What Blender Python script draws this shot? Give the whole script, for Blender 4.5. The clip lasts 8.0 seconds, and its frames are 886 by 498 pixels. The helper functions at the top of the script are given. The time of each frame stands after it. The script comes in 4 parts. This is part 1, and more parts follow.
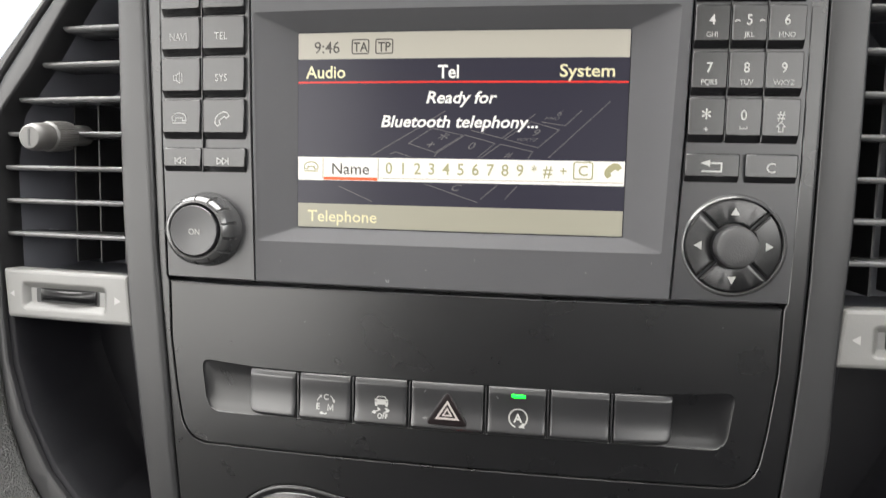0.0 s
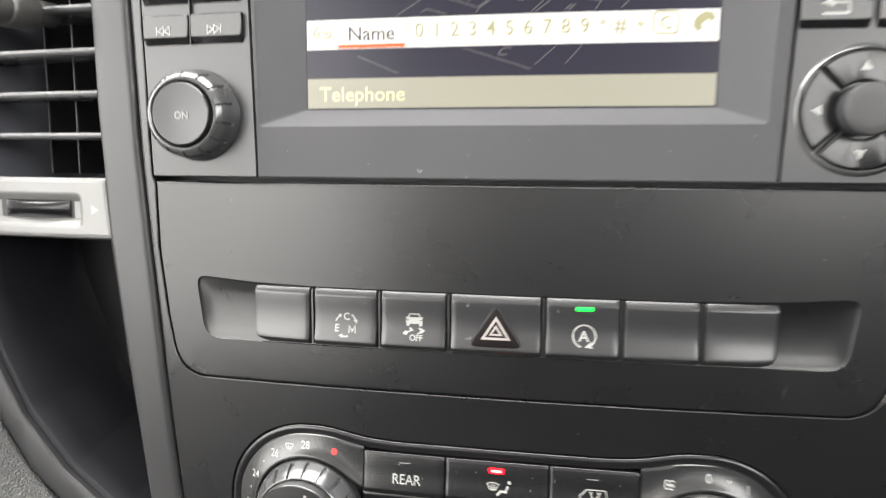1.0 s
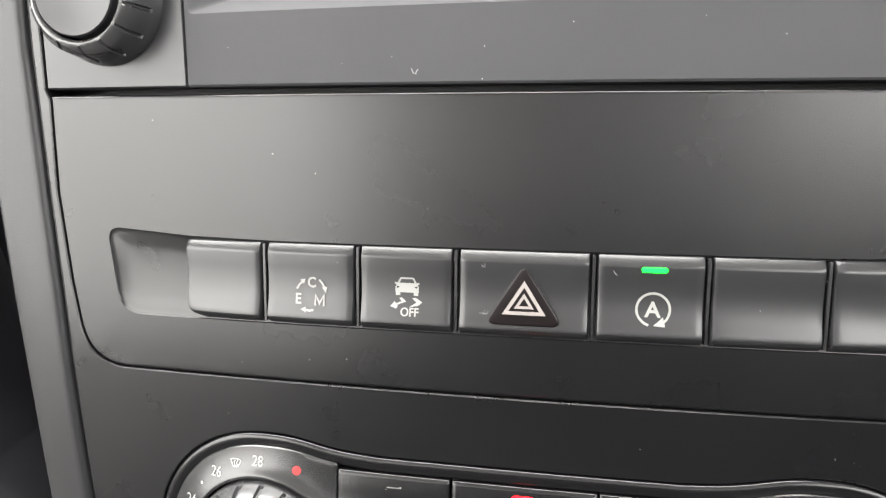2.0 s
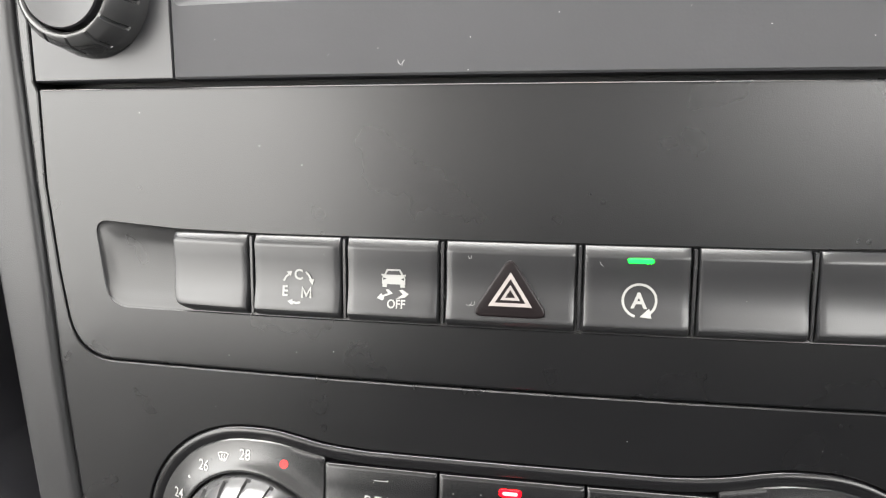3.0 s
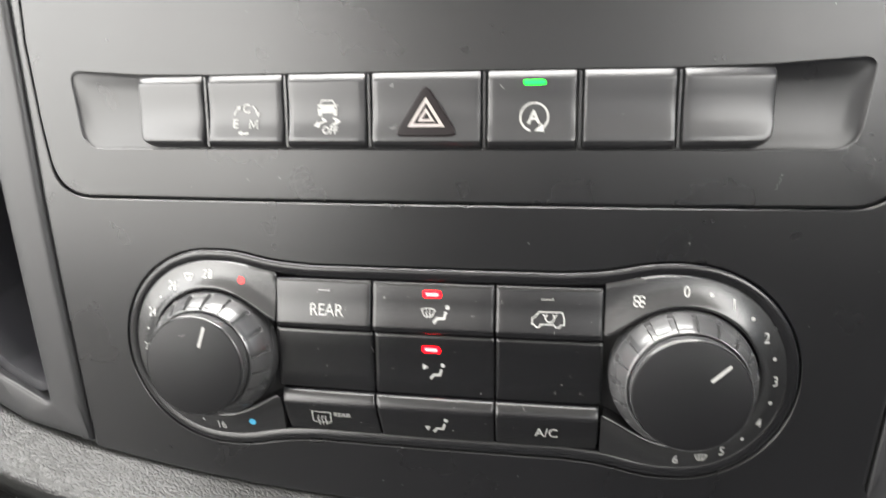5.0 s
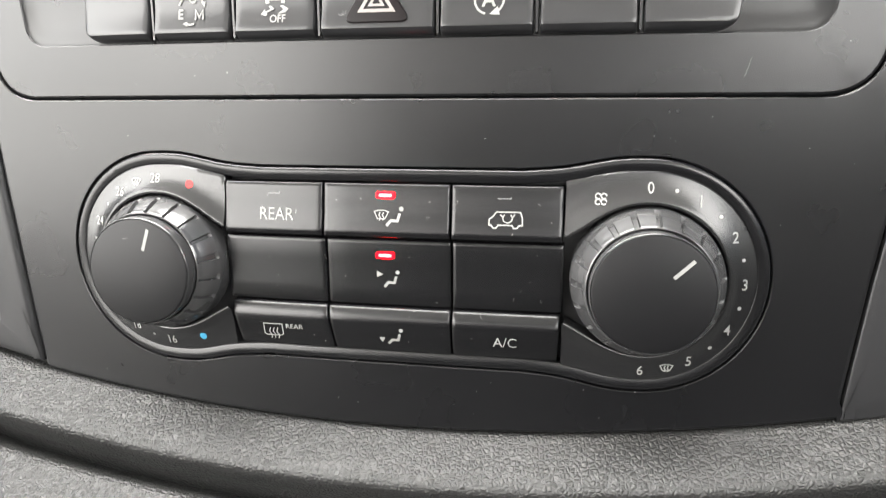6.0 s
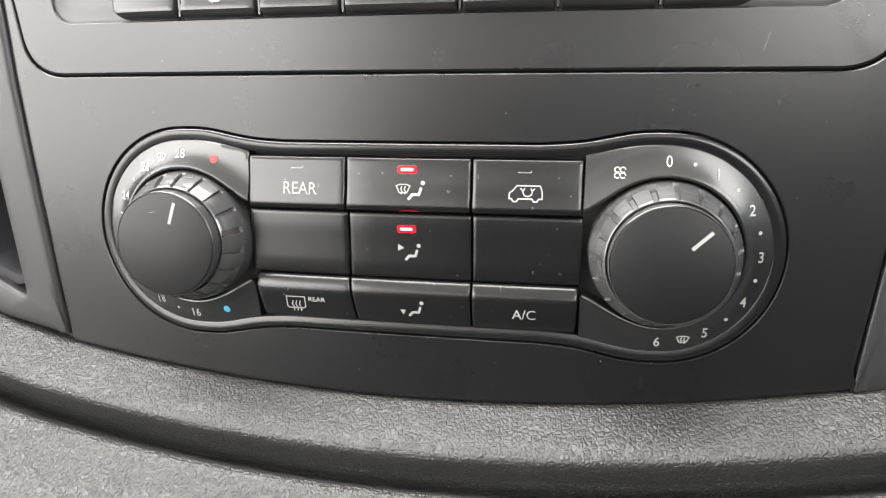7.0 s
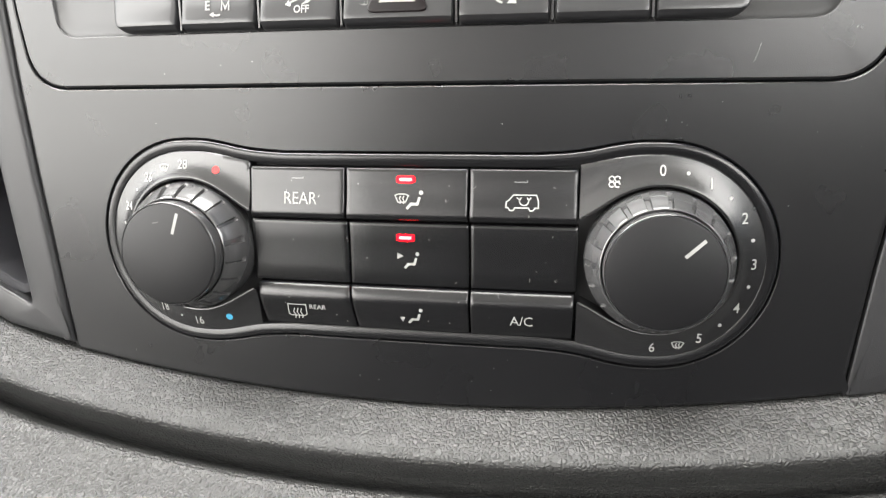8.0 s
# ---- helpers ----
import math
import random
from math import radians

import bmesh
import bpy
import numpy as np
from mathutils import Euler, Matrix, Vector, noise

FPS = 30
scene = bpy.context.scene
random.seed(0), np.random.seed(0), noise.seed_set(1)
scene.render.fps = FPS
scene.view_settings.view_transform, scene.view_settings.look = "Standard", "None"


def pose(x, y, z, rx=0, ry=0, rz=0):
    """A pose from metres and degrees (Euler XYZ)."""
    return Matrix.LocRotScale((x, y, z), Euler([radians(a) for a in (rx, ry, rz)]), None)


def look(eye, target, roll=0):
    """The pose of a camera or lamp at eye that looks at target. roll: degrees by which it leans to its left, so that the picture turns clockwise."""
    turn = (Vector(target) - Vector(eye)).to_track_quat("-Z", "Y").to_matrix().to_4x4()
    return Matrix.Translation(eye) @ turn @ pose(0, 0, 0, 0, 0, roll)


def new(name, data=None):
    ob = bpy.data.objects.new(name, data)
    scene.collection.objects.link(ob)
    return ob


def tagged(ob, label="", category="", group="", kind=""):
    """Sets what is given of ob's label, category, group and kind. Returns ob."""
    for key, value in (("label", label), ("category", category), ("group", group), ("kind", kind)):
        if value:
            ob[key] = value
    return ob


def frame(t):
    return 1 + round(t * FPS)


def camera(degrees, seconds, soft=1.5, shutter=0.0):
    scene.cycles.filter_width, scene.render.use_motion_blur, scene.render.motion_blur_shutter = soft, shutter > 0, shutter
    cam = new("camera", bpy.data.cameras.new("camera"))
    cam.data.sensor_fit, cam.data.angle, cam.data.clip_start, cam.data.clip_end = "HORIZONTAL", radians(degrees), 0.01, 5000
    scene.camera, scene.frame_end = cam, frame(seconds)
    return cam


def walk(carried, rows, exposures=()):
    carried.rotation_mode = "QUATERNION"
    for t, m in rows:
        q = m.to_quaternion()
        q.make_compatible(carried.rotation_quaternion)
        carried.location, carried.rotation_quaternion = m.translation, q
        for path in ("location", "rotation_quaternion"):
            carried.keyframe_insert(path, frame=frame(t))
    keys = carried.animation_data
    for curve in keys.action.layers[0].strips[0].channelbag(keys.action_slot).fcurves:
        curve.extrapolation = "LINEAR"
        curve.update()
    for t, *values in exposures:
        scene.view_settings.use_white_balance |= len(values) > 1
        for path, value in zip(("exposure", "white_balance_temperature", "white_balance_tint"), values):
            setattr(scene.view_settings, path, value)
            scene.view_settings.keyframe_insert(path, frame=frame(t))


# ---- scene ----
# Panel coordinates: x to the right, z up along the dashboard's face, both in millimetres; o is the height out of that face.
LEAN = 12.0
DASH = pose(0, 0, 0.95, -LEAN, 0, 0)
cam = camera(65.67, 8.0, soft=1.2, shutter=0.4)
ROWS = [
    (0, 0.0379, -0.2627, 0.0766, 9.16, -5.18, 1.27),
    (0.5, 0.0444, -0.2593, 0.0628, 9.78, -6.80, 0.65),
    (1, 0.0201, -0.2165, 0.0418, 10.16, -7.22, 0.38),
    (1.5, 0.0022, -0.1705, 0.0259, 10.35, -7.76, 0.36),
    (2, 0.0082, -0.1528, 0.0208, 10.37, -7.88, 0.47),
    (3.5, 0.0113, -0.1524, 0.0180, 10.29, -7.49, 0.38),
    (4, 0.0107, -0.1558, 0.0207, 9.99, -8.15, 0.03),
    (4.5, 0.0177, -0.1678, 0.0118, 10.18, -8.88, -0.17),
    (5, 0.0347, -0.1799, -0.0126, 10.03, -10.69, -0.30),
    (5.2, 0.0411, -0.1771, -0.0196, 10.06, -10.77, -0.24),
    (6.3, 0.0483, -0.1733, -0.0418, 10.94, -11.47, 0.00),
    (6.5, 0.0459, -0.1767, -0.0427, 10.92, -11.95, -0.01),
    (7, 0.0447, -0.1783, -0.0432, 11.15, -11.80, 0.05),
    (7.5, 0.0455, -0.1804, -0.0439, 11.42, -11.69, -0.10),
    (8, 0.0461, -0.1807, -0.0401, 11.29, -11.87, -0.34),
]
EXPOSURES = [(0, -0.66), (0.5, -0.50), (1.0, -0.26), (1.5, -0.22), (2.0, -0.24), (3.5, -0.20), (4.5, -0.11), (8, -0.05)]
walk(cam, [(t, DASH @ pose(x, y, z, 90 + pitch, 0, yaw) @ pose(0, 0, 0, 0, 0, roll)) for t, x, y, z, yaw, pitch, roll in ROWS], EXPOSURES)

# ---- light: overcast sky, and unseen area lamps set to match the panels' sheen ----
world = bpy.data.worlds.new("overcast_sky")
scene.world = world
world.use_nodes = True
sky = world.node_tree.nodes.new("ShaderNodeTexSky")
sky.sky_type, sky.sun_disc = "NISHITA", False
sky.sun_elevation, sky.sun_rotation = radians(42), radians(200)
sky.dust_density, sky.air_density = 4.0, 1.0
world.node_tree.nodes["Background"].inputs["Strength"].default_value = 0.12
world.node_tree.links.new(sky.outputs["Color"], world.node_tree.nodes["Background"].inputs["Color"])


def area_light(name, place, target, width, height, watts, colour=(1.0, 0.982, 0.945)):
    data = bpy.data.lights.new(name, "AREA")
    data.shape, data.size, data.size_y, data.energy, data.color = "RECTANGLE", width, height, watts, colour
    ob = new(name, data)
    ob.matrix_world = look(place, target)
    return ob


# unseen lamp overhead, shifted left and sized to brighten the up-facing edges
area_light("overhead_fill_light", (-0.30, 0.286, 1.445), (-0.30, -0.18, 0.56), 1.12, 1.04, 110)
# left window lamp split in two: brighter above, dimmer below, for the panel's gradient
area_light("left_window_light", (-0.90, -0.92, 1.465), (0.0, -0.57, 1.305), 1.45, 0.50, 32)
area_light("left_window_light", (-0.90, -0.92, 1.01), (0.0, -0.57, 0.85), 1.45, 0.41, 19)
# unseen right window lamp, slid along the wall to suit the highlights
area_light("right_window_light", (0.90, -1.00, 1.50), (0.0, -0.70, 1.32), 1.50, 0.50, 33)
# two unseen fill lamps at the back, for the sheen on the upper panel
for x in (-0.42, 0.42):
    area_light("rear_fill_light", (x, -2.25, 1.54), (x * 0.5, -0.5, 1.10), 0.60, 0.46, 2.4)

# ---- materials ----


def material(name, colour, rough, metal=0.0, grain=0.0, grain_scale=1500.0, mottle=0.12, coat=0.0, specular=0.5):
    """Moulded surface: base colour mottled at two scales, uneven gloss, and fine relief."""
    m = bpy.data.materials.new(name)
    m.use_nodes = True
    nodes, links = m.node_tree.nodes, m.node_tree.links
    p = nodes["Principled BSDF"]
    p.inputs["Metallic"].default_value = metal
    p.inputs["Coat Weight"].default_value = coat
    p.inputs["Specular IOR Level"].default_value = specular
    where = nodes.new("ShaderNodeTexCoord")
    broad, fine = nodes.new("ShaderNodeTexNoise"), nodes.new("ShaderNodeTexNoise")
    for node, scale, detail in ((broad, 35.0, 4.0), (fine, grain_scale, 2.0)):
        node.inputs["Scale"].default_value, node.inputs["Detail"].default_value = scale, detail
        links.new(where.outputs["Object"], node.inputs["Vector"])
    mix = nodes.new("ShaderNodeMix")
    mix.data_type = "RGBA"
    mix.inputs["A"].default_value = (*[c * (1 - mottle) for c in colour], 1)
    mix.inputs["B"].default_value = (*[min(1, c * (1 + mottle)) for c in colour], 1)
    links.new(broad.outputs["Fac"], mix.inputs["Factor"])
    links.new(mix.outputs["Result"], p.inputs["Base Color"])
    gloss = nodes.new("ShaderNodeMapRange")
    gloss.inputs["To Min"].default_value, gloss.inputs["To Max"].default_value = max(0.02, rough - 0.035), min(1, rough + 0.035)
    links.new(broad.outputs["Fac"], gloss.inputs["Value"])
    links.new(gloss.outputs["Result"], p.inputs["Roughness"])
    if grain > 0:
        bump = nodes.new("ShaderNodeBump")
        bump.inputs["Strength"].default_value, bump.inputs["Distance"].default_value = grain, 0.0004
        relief = fine.outputs["Fac"]
        links.new(relief, bump.inputs["Height"])
        links.new(bump.outputs["Normal"], p.inputs["Normal"])
    return m


def glow(name, colour, strength):
    m = bpy.data.materials.new(name)
    m.use_nodes = True
    p = m.node_tree.nodes["Principled BSDF"]
    p.inputs["Base Color"].default_value = (*[c * 0.2 for c in colour], 1)
    p.inputs["Emission Color"].default_value = (*colour, 1)
    p.inputs["Emission Strength"].default_value = strength
    p.inputs["Roughness"].default_value = 0.25
    p.inputs["Specular IOR Level"].default_value = 0.2
    return m


PANEL = material("satin_black_panel", (0.0052, 0.0052, 0.0058), 0.28, grain=0.075, grain_scale=4000)
RADIO = material("satin_black_radio", (0.017, 0.017, 0.019), 0.33, grain=0.035, grain_scale=4200)
# lighter and glossier than the keys, so the rings carry a brighter highlight
SCALE = material("glossy_scale_ring", (0.010, 0.010, 0.0105), 0.26, grain=0.03, grain_scale=2200, specular=0.75)
KEY = material("black_key", (0.005, 0.005, 0.0055), 0.25, grain=0.03, grain_scale=2200)
SWITCH = material("satin_switch", (0.015, 0.015, 0.016), 0.29, grain=0.03, grain_scale=4000, specular=0.6)
PILLAR = material("grained_pillar", (0.017, 0.017, 0.018), 0.40, grain=0.12, grain_scale=3200, specular=0.42)
PLATE = material("grey_vent_plate", (0.130, 0.129, 0.125), 0.40, grain=0.12, grain_scale=1500)
DARK = material("black_hollow", (0.013, 0.013, 0.014), 0.55, grain=0.1)
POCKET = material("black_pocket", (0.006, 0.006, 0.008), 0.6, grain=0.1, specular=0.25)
# bluish grey, not black: the lens haze is put into the colour
DUCT = material("haze_grey_duct", (0.12, 0.123, 0.14), 0.5, grain=0.1)
SLAT = material("black_slat", (0.10, 0.10, 0.102), 0.27, grain=0.05)
GLOSS = material("black_gloss_rim", (0.006, 0.006, 0.0066), 0.24)
GRIP = material("smooth_black_grip", (0.042, 0.042, 0.043), 0.20, grain=0.02, grain_scale=2500, specular=0.95)
KNURL = material("grained_black_knob", (0.05, 0.048, 0.046), 0.42, grain=0.12, grain_scale=1500)
STICK = material("grained_black_stick", (0.03, 0.03, 0.031), 0.5, grain=0.25, grain_scale=1800)
CAP = material("matt_black_cap", (0.005, 0.005, 0.0056), 0.42, grain=0.05, grain_scale=4000, specular=0.3)
LEATHER = material("grained_grey_dash", (0.024, 0.024, 0.0234), 0.40, grain=0.06, grain_scale=3000, mottle=0.15, specular=0.5)


def pebbled(m, scale, depth):
    """Leather grain on top of the fine relief: rounded pebbles between narrow creases, bent by a slow noise."""
    nodes, links = m.node_tree.nodes, m.node_tree.links
    where, bend, mix, cells, edge, bump = (nodes.new("ShaderNode" + k) for k in ("TexCoord", "TexNoise", "VectorMath", "TexVoronoi", "MapRange", "Bump"))
    bend.inputs["Scale"].default_value = scale * 0.6
    mix.operation = "MULTIPLY_ADD"
    mix.inputs[1].default_value = (0.6 / scale,) * 3
    cells.feature = "DISTANCE_TO_EDGE"
    cells.inputs["Scale"].default_value = scale
    edge.interpolation_type = "SMOOTHSTEP"
    edge.inputs["From Max"].default_value = 0.34
    bump.inputs["Strength"].default_value, bump.inputs["Distance"].default_value = 0.85, depth
    links.new(where.outputs["Object"], bend.inputs["Vector"])
    links.new(bend.outputs["Color"], mix.inputs[0])
    links.new(where.outputs["Object"], mix.inputs[2])
    links.new(mix.outputs["Vector"], cells.inputs["Vector"])
    links.new(cells.outputs["Distance"], edge.inputs["Value"])
    links.new(edge.outputs["Result"], bump.inputs["Height"])
    links.new(nodes["Bump"].outputs["Normal"], bump.inputs["Normal"])
    links.new(bump.outputs["Normal"], nodes["Principled BSDF"].inputs["Normal"])


pebbled(LEATHER, 760.0, 0.00023)
PRINT = material("white_print", (0.245, 0.245, 0.235), 0.5)
DIMPRINT = material("grey_print", (0.20, 0.20, 0.195), 0.5)
REDDOT = material("red_print", (0.60, 0.02, 0.02), 0.45)
BLUEDOT = material("blue_print", (0.05, 0.28, 0.45), 0.45)
TRIPRINT = material("rosy_print", (0.24, 0.215, 0.205), 0.4)
HAZARD = material("dark_red_triangle", (0.006, 0.0040, 0.0044), 0.30, specular=0.22)
LEDGE = material("grey_bezel", (0.044, 0.044, 0.047), 0.62, grain=0.05, specular=0.28)
# lining made pale to brighten what the rings and panels reflect
CLOTH = material("grey_cabin_lining", (0.60, 0.59, 0.57), 0.9, grain=0.3, grain_scale=300)
DUST = material("pale_dust", (0.32, 0.32, 0.31), 0.9)
SCREENBLACK = glow("display_black", (0.030, 0.028, 0.045), 1.0)
SCREENBEIGE = glow("display_beige", (0.50, 0.47, 0.40), 1.0)
SCREENOLIVE = glow("display_olive", (0.40, 0.38, 0.30), 1.0)
SCREENWHITE = glow("display_white", (0.92, 0.90, 0.86), 1.0)
SCREENORANGE = glow("display_orange", (0.85, 0.13, 0.03), 1.0)
SCREENRED = glow("display_red", (0.80, 0.04, 0.03), 1.0)
SCREENINK = glow("display_ink", (0.10, 0.09, 0.08), 1.0)
SCREENGOLD = glow("display_gold", (0.80, 0.74, 0.48), 1.0)
SCREENDIM = glow("display_dim", (0.43, 0.405, 0.235), 1.0)
SCREENLINE = glow("display_line", (0.15, 0.14, 0.14), 1.0)
LEDGREEN = glow("green_indicator", (0.002, 1.0, 0.012), 30.0)
LEDRED = glow("red_indicator", (1.0, 0.0005, 0.002), 30.0)
GREENCORE = glow("green_indicator_core", (0.35, 1.0, 0.42), 1.6)
LEDCORE = glow("red_indicator_core", (1.0, 0.62, 0.62), 1.6)

# ---- shaping tools ----


ORIGIN = {}


def face_depth(x, z):
    """How far the gently bowed dashboard face lies behind the flat plane."""
    return 0.000307 * x * x - (0.043 * (z + 30) if z < -30 else 0)


def place(x, z, o, rigid=None):
    d = face_depth(*rigid) if rigid else face_depth(x, z)
    return Vector((x, d - o, z)) * 0.001


def finish(name, verts, faces, mat, parent=None, label="", rigid=None, sharp=35, base=None, cuts=True):
    """One mesh object out of flat (x, z, o) points, bowed with the dashboard's face."""
    bm = bmesh.new()
    made = [bm.verts.new((x, -o, z)) for x, z, o in verts]
    for f in faces:
        if len(set(f)) > 2:
            try:
                bm.faces.new([made[i] for i in f])
            except ValueError:
                pass
    return finish_bm(name, bm, mat, parent, label, rigid, sharp, base, cuts)


def finish_bm(name, bm, mat, parent=None, label="", rigid=None, sharp=35, base=None, cuts=True):
    bmesh.ops.remove_doubles(bm, verts=bm.verts, dist=0.0005)
    if cuts and rigid is None:
        xs = [v.co.x for v in bm.verts]
        step = 10
        for k in range(int(min(xs) // step) + 1, int(max(xs) // step) + 1):
            bmesh.ops.bisect_plane(bm, geom=bm.verts[:] + bm.edges[:] + bm.faces[:], plane_co=(k * step, 0, 0), plane_no=(1, 0, 0), dist=0.0005)
    bmesh.ops.recalc_face_normals(bm, faces=bm.faces)
    origin = ORIGIN[parent.name] if parent is not None else place(*(base or (0, 0)), 0)
    for v in bm.verts:
        v.co = place(v.co.x, v.co.z, -v.co.y, rigid) - origin
    mesh = bpy.data.meshes.new(name)
    bm.to_mesh(mesh)
    bm.free()
    mesh.shade_smooth()
    mesh.set_sharp_from_angle(angle=radians(sharp))
    mesh.materials.append(mat)
    ob = new(name, mesh)
    if parent is not None:
        ob.parent = parent
    else:
        ob.matrix_world = DASH @ Matrix.Translation(origin)
    ORIGIN[ob.name] = origin
    if label:
        ob["label"] = label
    return ob


def thing(name, x, z, label, category, group="", kind=""):
    ob = new(name)
    origin = place(x, z, 0)
    ob.matrix_world = DASH @ Matrix.Translation(origin)
    ORIGIN[ob.name] = origin
    ob.empty_display_size = 0.01
    return tagged(ob, label, category, group, kind)


def rounded(points, radius, n=6):
    """A closed outline with rounded corners; radius: one for all, or one each."""
    out, count = [], len(points)
    for i, p in enumerate(points):
        r = radius[i] if isinstance(radius, (list, tuple)) else radius
        a, b, c = Vector(points[i - 1]), Vector(p), Vector(points[(i + 1) % count])
        u, w = (a - b), (c - b)
        half = u.angle(w) / 2
        cut = min(r / math.tan(half), u.length * 0.49, w.length * 0.49)
        if r <= 0 or cut < 0.01 or half > 1.55:
            out.append(tuple(b))
            continue
        s, e = b + u.normalized() * cut, b + w.normalized() * cut
        for k in range(n + 1):
            t = k / n
            out.append(tuple(s * (1 - t) ** 2 + b * 2 * t * (1 - t) * 0.9 + (s + e) * t * (1 - t) * 0.1 + e * t * t))
    return out


def rect(x0, z0, x1, z1, r=0.6, n=4):
    return rounded([(x0, z0), (x1, z0), (x1, z1), (x0, z1)], r, n)


def circle(cx, cz, r, n=48):
    return [(cx + r * math.cos(2 * math.pi * k / n), cz + r * math.sin(2 * math.pi * k / n)) for k in range(n)]


def inset(outline, d):
    """The outline moved inwards by d."""
    pts = [Vector(p) for p in outline]
    area = sum(a.x * b.y - b.x * a.y for a, b in zip(pts, pts[1:] + pts[:1]))
    side = 1 if area > 0 else -1
    out = []
    for i, p in enumerate(pts):
        u, w = (p - pts[i - 1]), (pts[(i + 1) % len(pts)] - p)
        if u.length < 1e-6 or w.length < 1e-6:
            u = w = u if u.length > w.length else w
        n1, n2 = Vector((-u.y, u.x)).normalized(), Vector((-w.y, w.x)).normalized()
        m = n1 + n2
        m = m / max(m.length_squared / 2, 0.6)
        out.append(tuple(p + m * (d * side)))
    return out


def solid(name, outline, rings, mat, parent=None, label="", holes=(), cap=True, rigid=None, sharp=14, loops=None, base=None):
    """A moulded piece: the outline stepped through rings of (inset, height), closed by a face, with holes given as (outline, rings) that lead inwards
    from that face; a hole whose last entry is True has a floor."""
    bm = bmesh.new()

    def ring(points, o):
        return [bm.verts.new((x, -(o(x, z) if callable(o) else o), z)) for x, z in points]

    def bridge(a, b):
        for i in range(len(a)):
            bm.faces.new((a[i - 1], a[i], b[i], b[i - 1]))

    def edges(r):
        return [bm.edges.get((r[i - 1], r[i])) or bm.edges.new((r[i - 1], r[i])) for i in range(len(r))]

    stack = [ring(p, o) for p, o in loops] if loops else [ring(inset(outline, d), o) for d, o in rings]
    for a, b in zip(stack, stack[1:]):
        bridge(a, b)
    rim = edges(stack[-1])
    for hole, steps, floor in holes:
        inner = [ring(inset(hole, d), o) for d, o in steps]
        for a, b in zip(inner, inner[1:]):
            bridge(a, b)
        rim += edges(inner[0])
        if floor:
            bmesh.ops.triangle_fill(bm, edges=edges(inner[-1]), use_beauty=True)
    if cap:
        bmesh.ops.triangle_fill(bm, edges=rim, use_beauty=True)
    return finish_bm(name, bm, mat, parent, label, rigid, sharp, base)


def lathe(name, cx, cz, profile, mat, parent, label="", n=96, shape=None, cap=True, sharp=35, lean=(0.0, 0.0)):
    """A turned piece round the axis (cx, cz): profile of (radius, height); shape(angle, step) may carve the radius; lean: how the axis leans."""
    verts, faces = [], []
    for j, (r, o) in enumerate(profile):
        for k in range(n):
            a = 2 * math.pi * k / n
            q = r - (shape(a, j) if shape else 0)
            verts.append((cx + q * math.cos(a) + lean[0] * o, cz + q * math.sin(a) + lean[1] * o, o))
    for j in range(len(profile) - 1):
        for k in range(n):
            faces.append((j * n + k, j * n + (k + 1) % n, (j + 1) * n + (k + 1) % n, (j + 1) * n + k))
    if cap:
        faces.append(tuple(range((len(profile) - 1) * n, len(profile) * n)))
    return finish(name, verts, faces, mat, parent, label, rigid=(cx, cz), sharp=sharp)


def height_of(o, x, z):
    return o(x, z) if callable(o) else o


def lettering(text, x, z, size, o, mat, parent, name="lettering", align="CENTER", bold=0.0, slant=0.0, label="", turn=0.0, width=1.0):
    """Printed characters, size being the height of a capital; centred on z."""
    data = bpy.data.curves.new(name, "FONT")
    data.body, data.size, data.align_x, data.offset, data.shear = text, size * 1.38, align, bold * size, slant
    data.resolution_u = 3
    ob = bpy.data.objects.new(name, data)
    mesh = bpy.data.meshes.new_from_object(ob)
    bm = bmesh.new()
    bm.from_mesh(mesh)
    bpy.data.objects.remove(ob)
    bpy.data.curves.remove(data)
    bpy.data.meshes.remove(mesh)
    c, s = math.cos(radians(turn)), math.sin(radians(turn))
    for v in bm.verts:
        px, pz = v.co.x * width, v.co.y - size / 2
        px, pz = x + c * px - s * pz, z + s * px + c * pz
        v.co = (px, -height_of(o, px, pz), pz)
    return finish_bm(name, bm, mat, parent, label, cuts=False)


def strokes(name, lines, width, o, mat, parent, label="", fills=()):
    """A printed sign out of ribbons; a line that ends where it began is closed. fills: filled outlines."""
    verts, faces = [], []
    for line in lines:
        closed = line[0] == line[-1]
        pts = [Vector(p) for p in (line[:-1] if closed else line)]
        first, n = len(verts), len(pts)
        for i, p in enumerate(pts):
            a = pts[i - 1] if closed or i else None
            b = pts[(i + 1) % n] if closed or i < n - 1 else None
            u = (p - a).normalized() if a is not None else (b - p).normalized()
            w = (b - p).normalized() if b is not None else u
            m = Vector((-u.y, u.x)) + Vector((-w.y, w.x))
            m = m / max(m.length_squared / 2, 0.35) * (width / 2)
            for q in (p + m, p - m):
                verts.append((q.x, q.y, height_of(o, q.x, q.y)))
        for i in range(n if closed else n - 1):
            j = (i + 1) % n
            faces.append((first + 2 * i, first + 2 * j, first + 2 * j + 1, first + 2 * i + 1))
    for f in fills:
        first = len(verts)
        verts += [(x, z, height_of(o, x, z)) for x, z in f]
        faces.append(tuple(range(first, len(verts))))
    return finish(name, verts, faces, mat, parent, label, cuts=False)


def arc(cx, cz, r, a0, a1, n=10):
    return [(cx + r * math.cos(radians(a0 + (a1 - a0) * k / n)), cz + r * math.sin(radians(a0 + (a1 - a0) * k / n))) for k in range(n + 1)]


def moved(points, dx, dz, s=1.0):
    return [(dx + x * s, dz + z * s) for x, z in points]


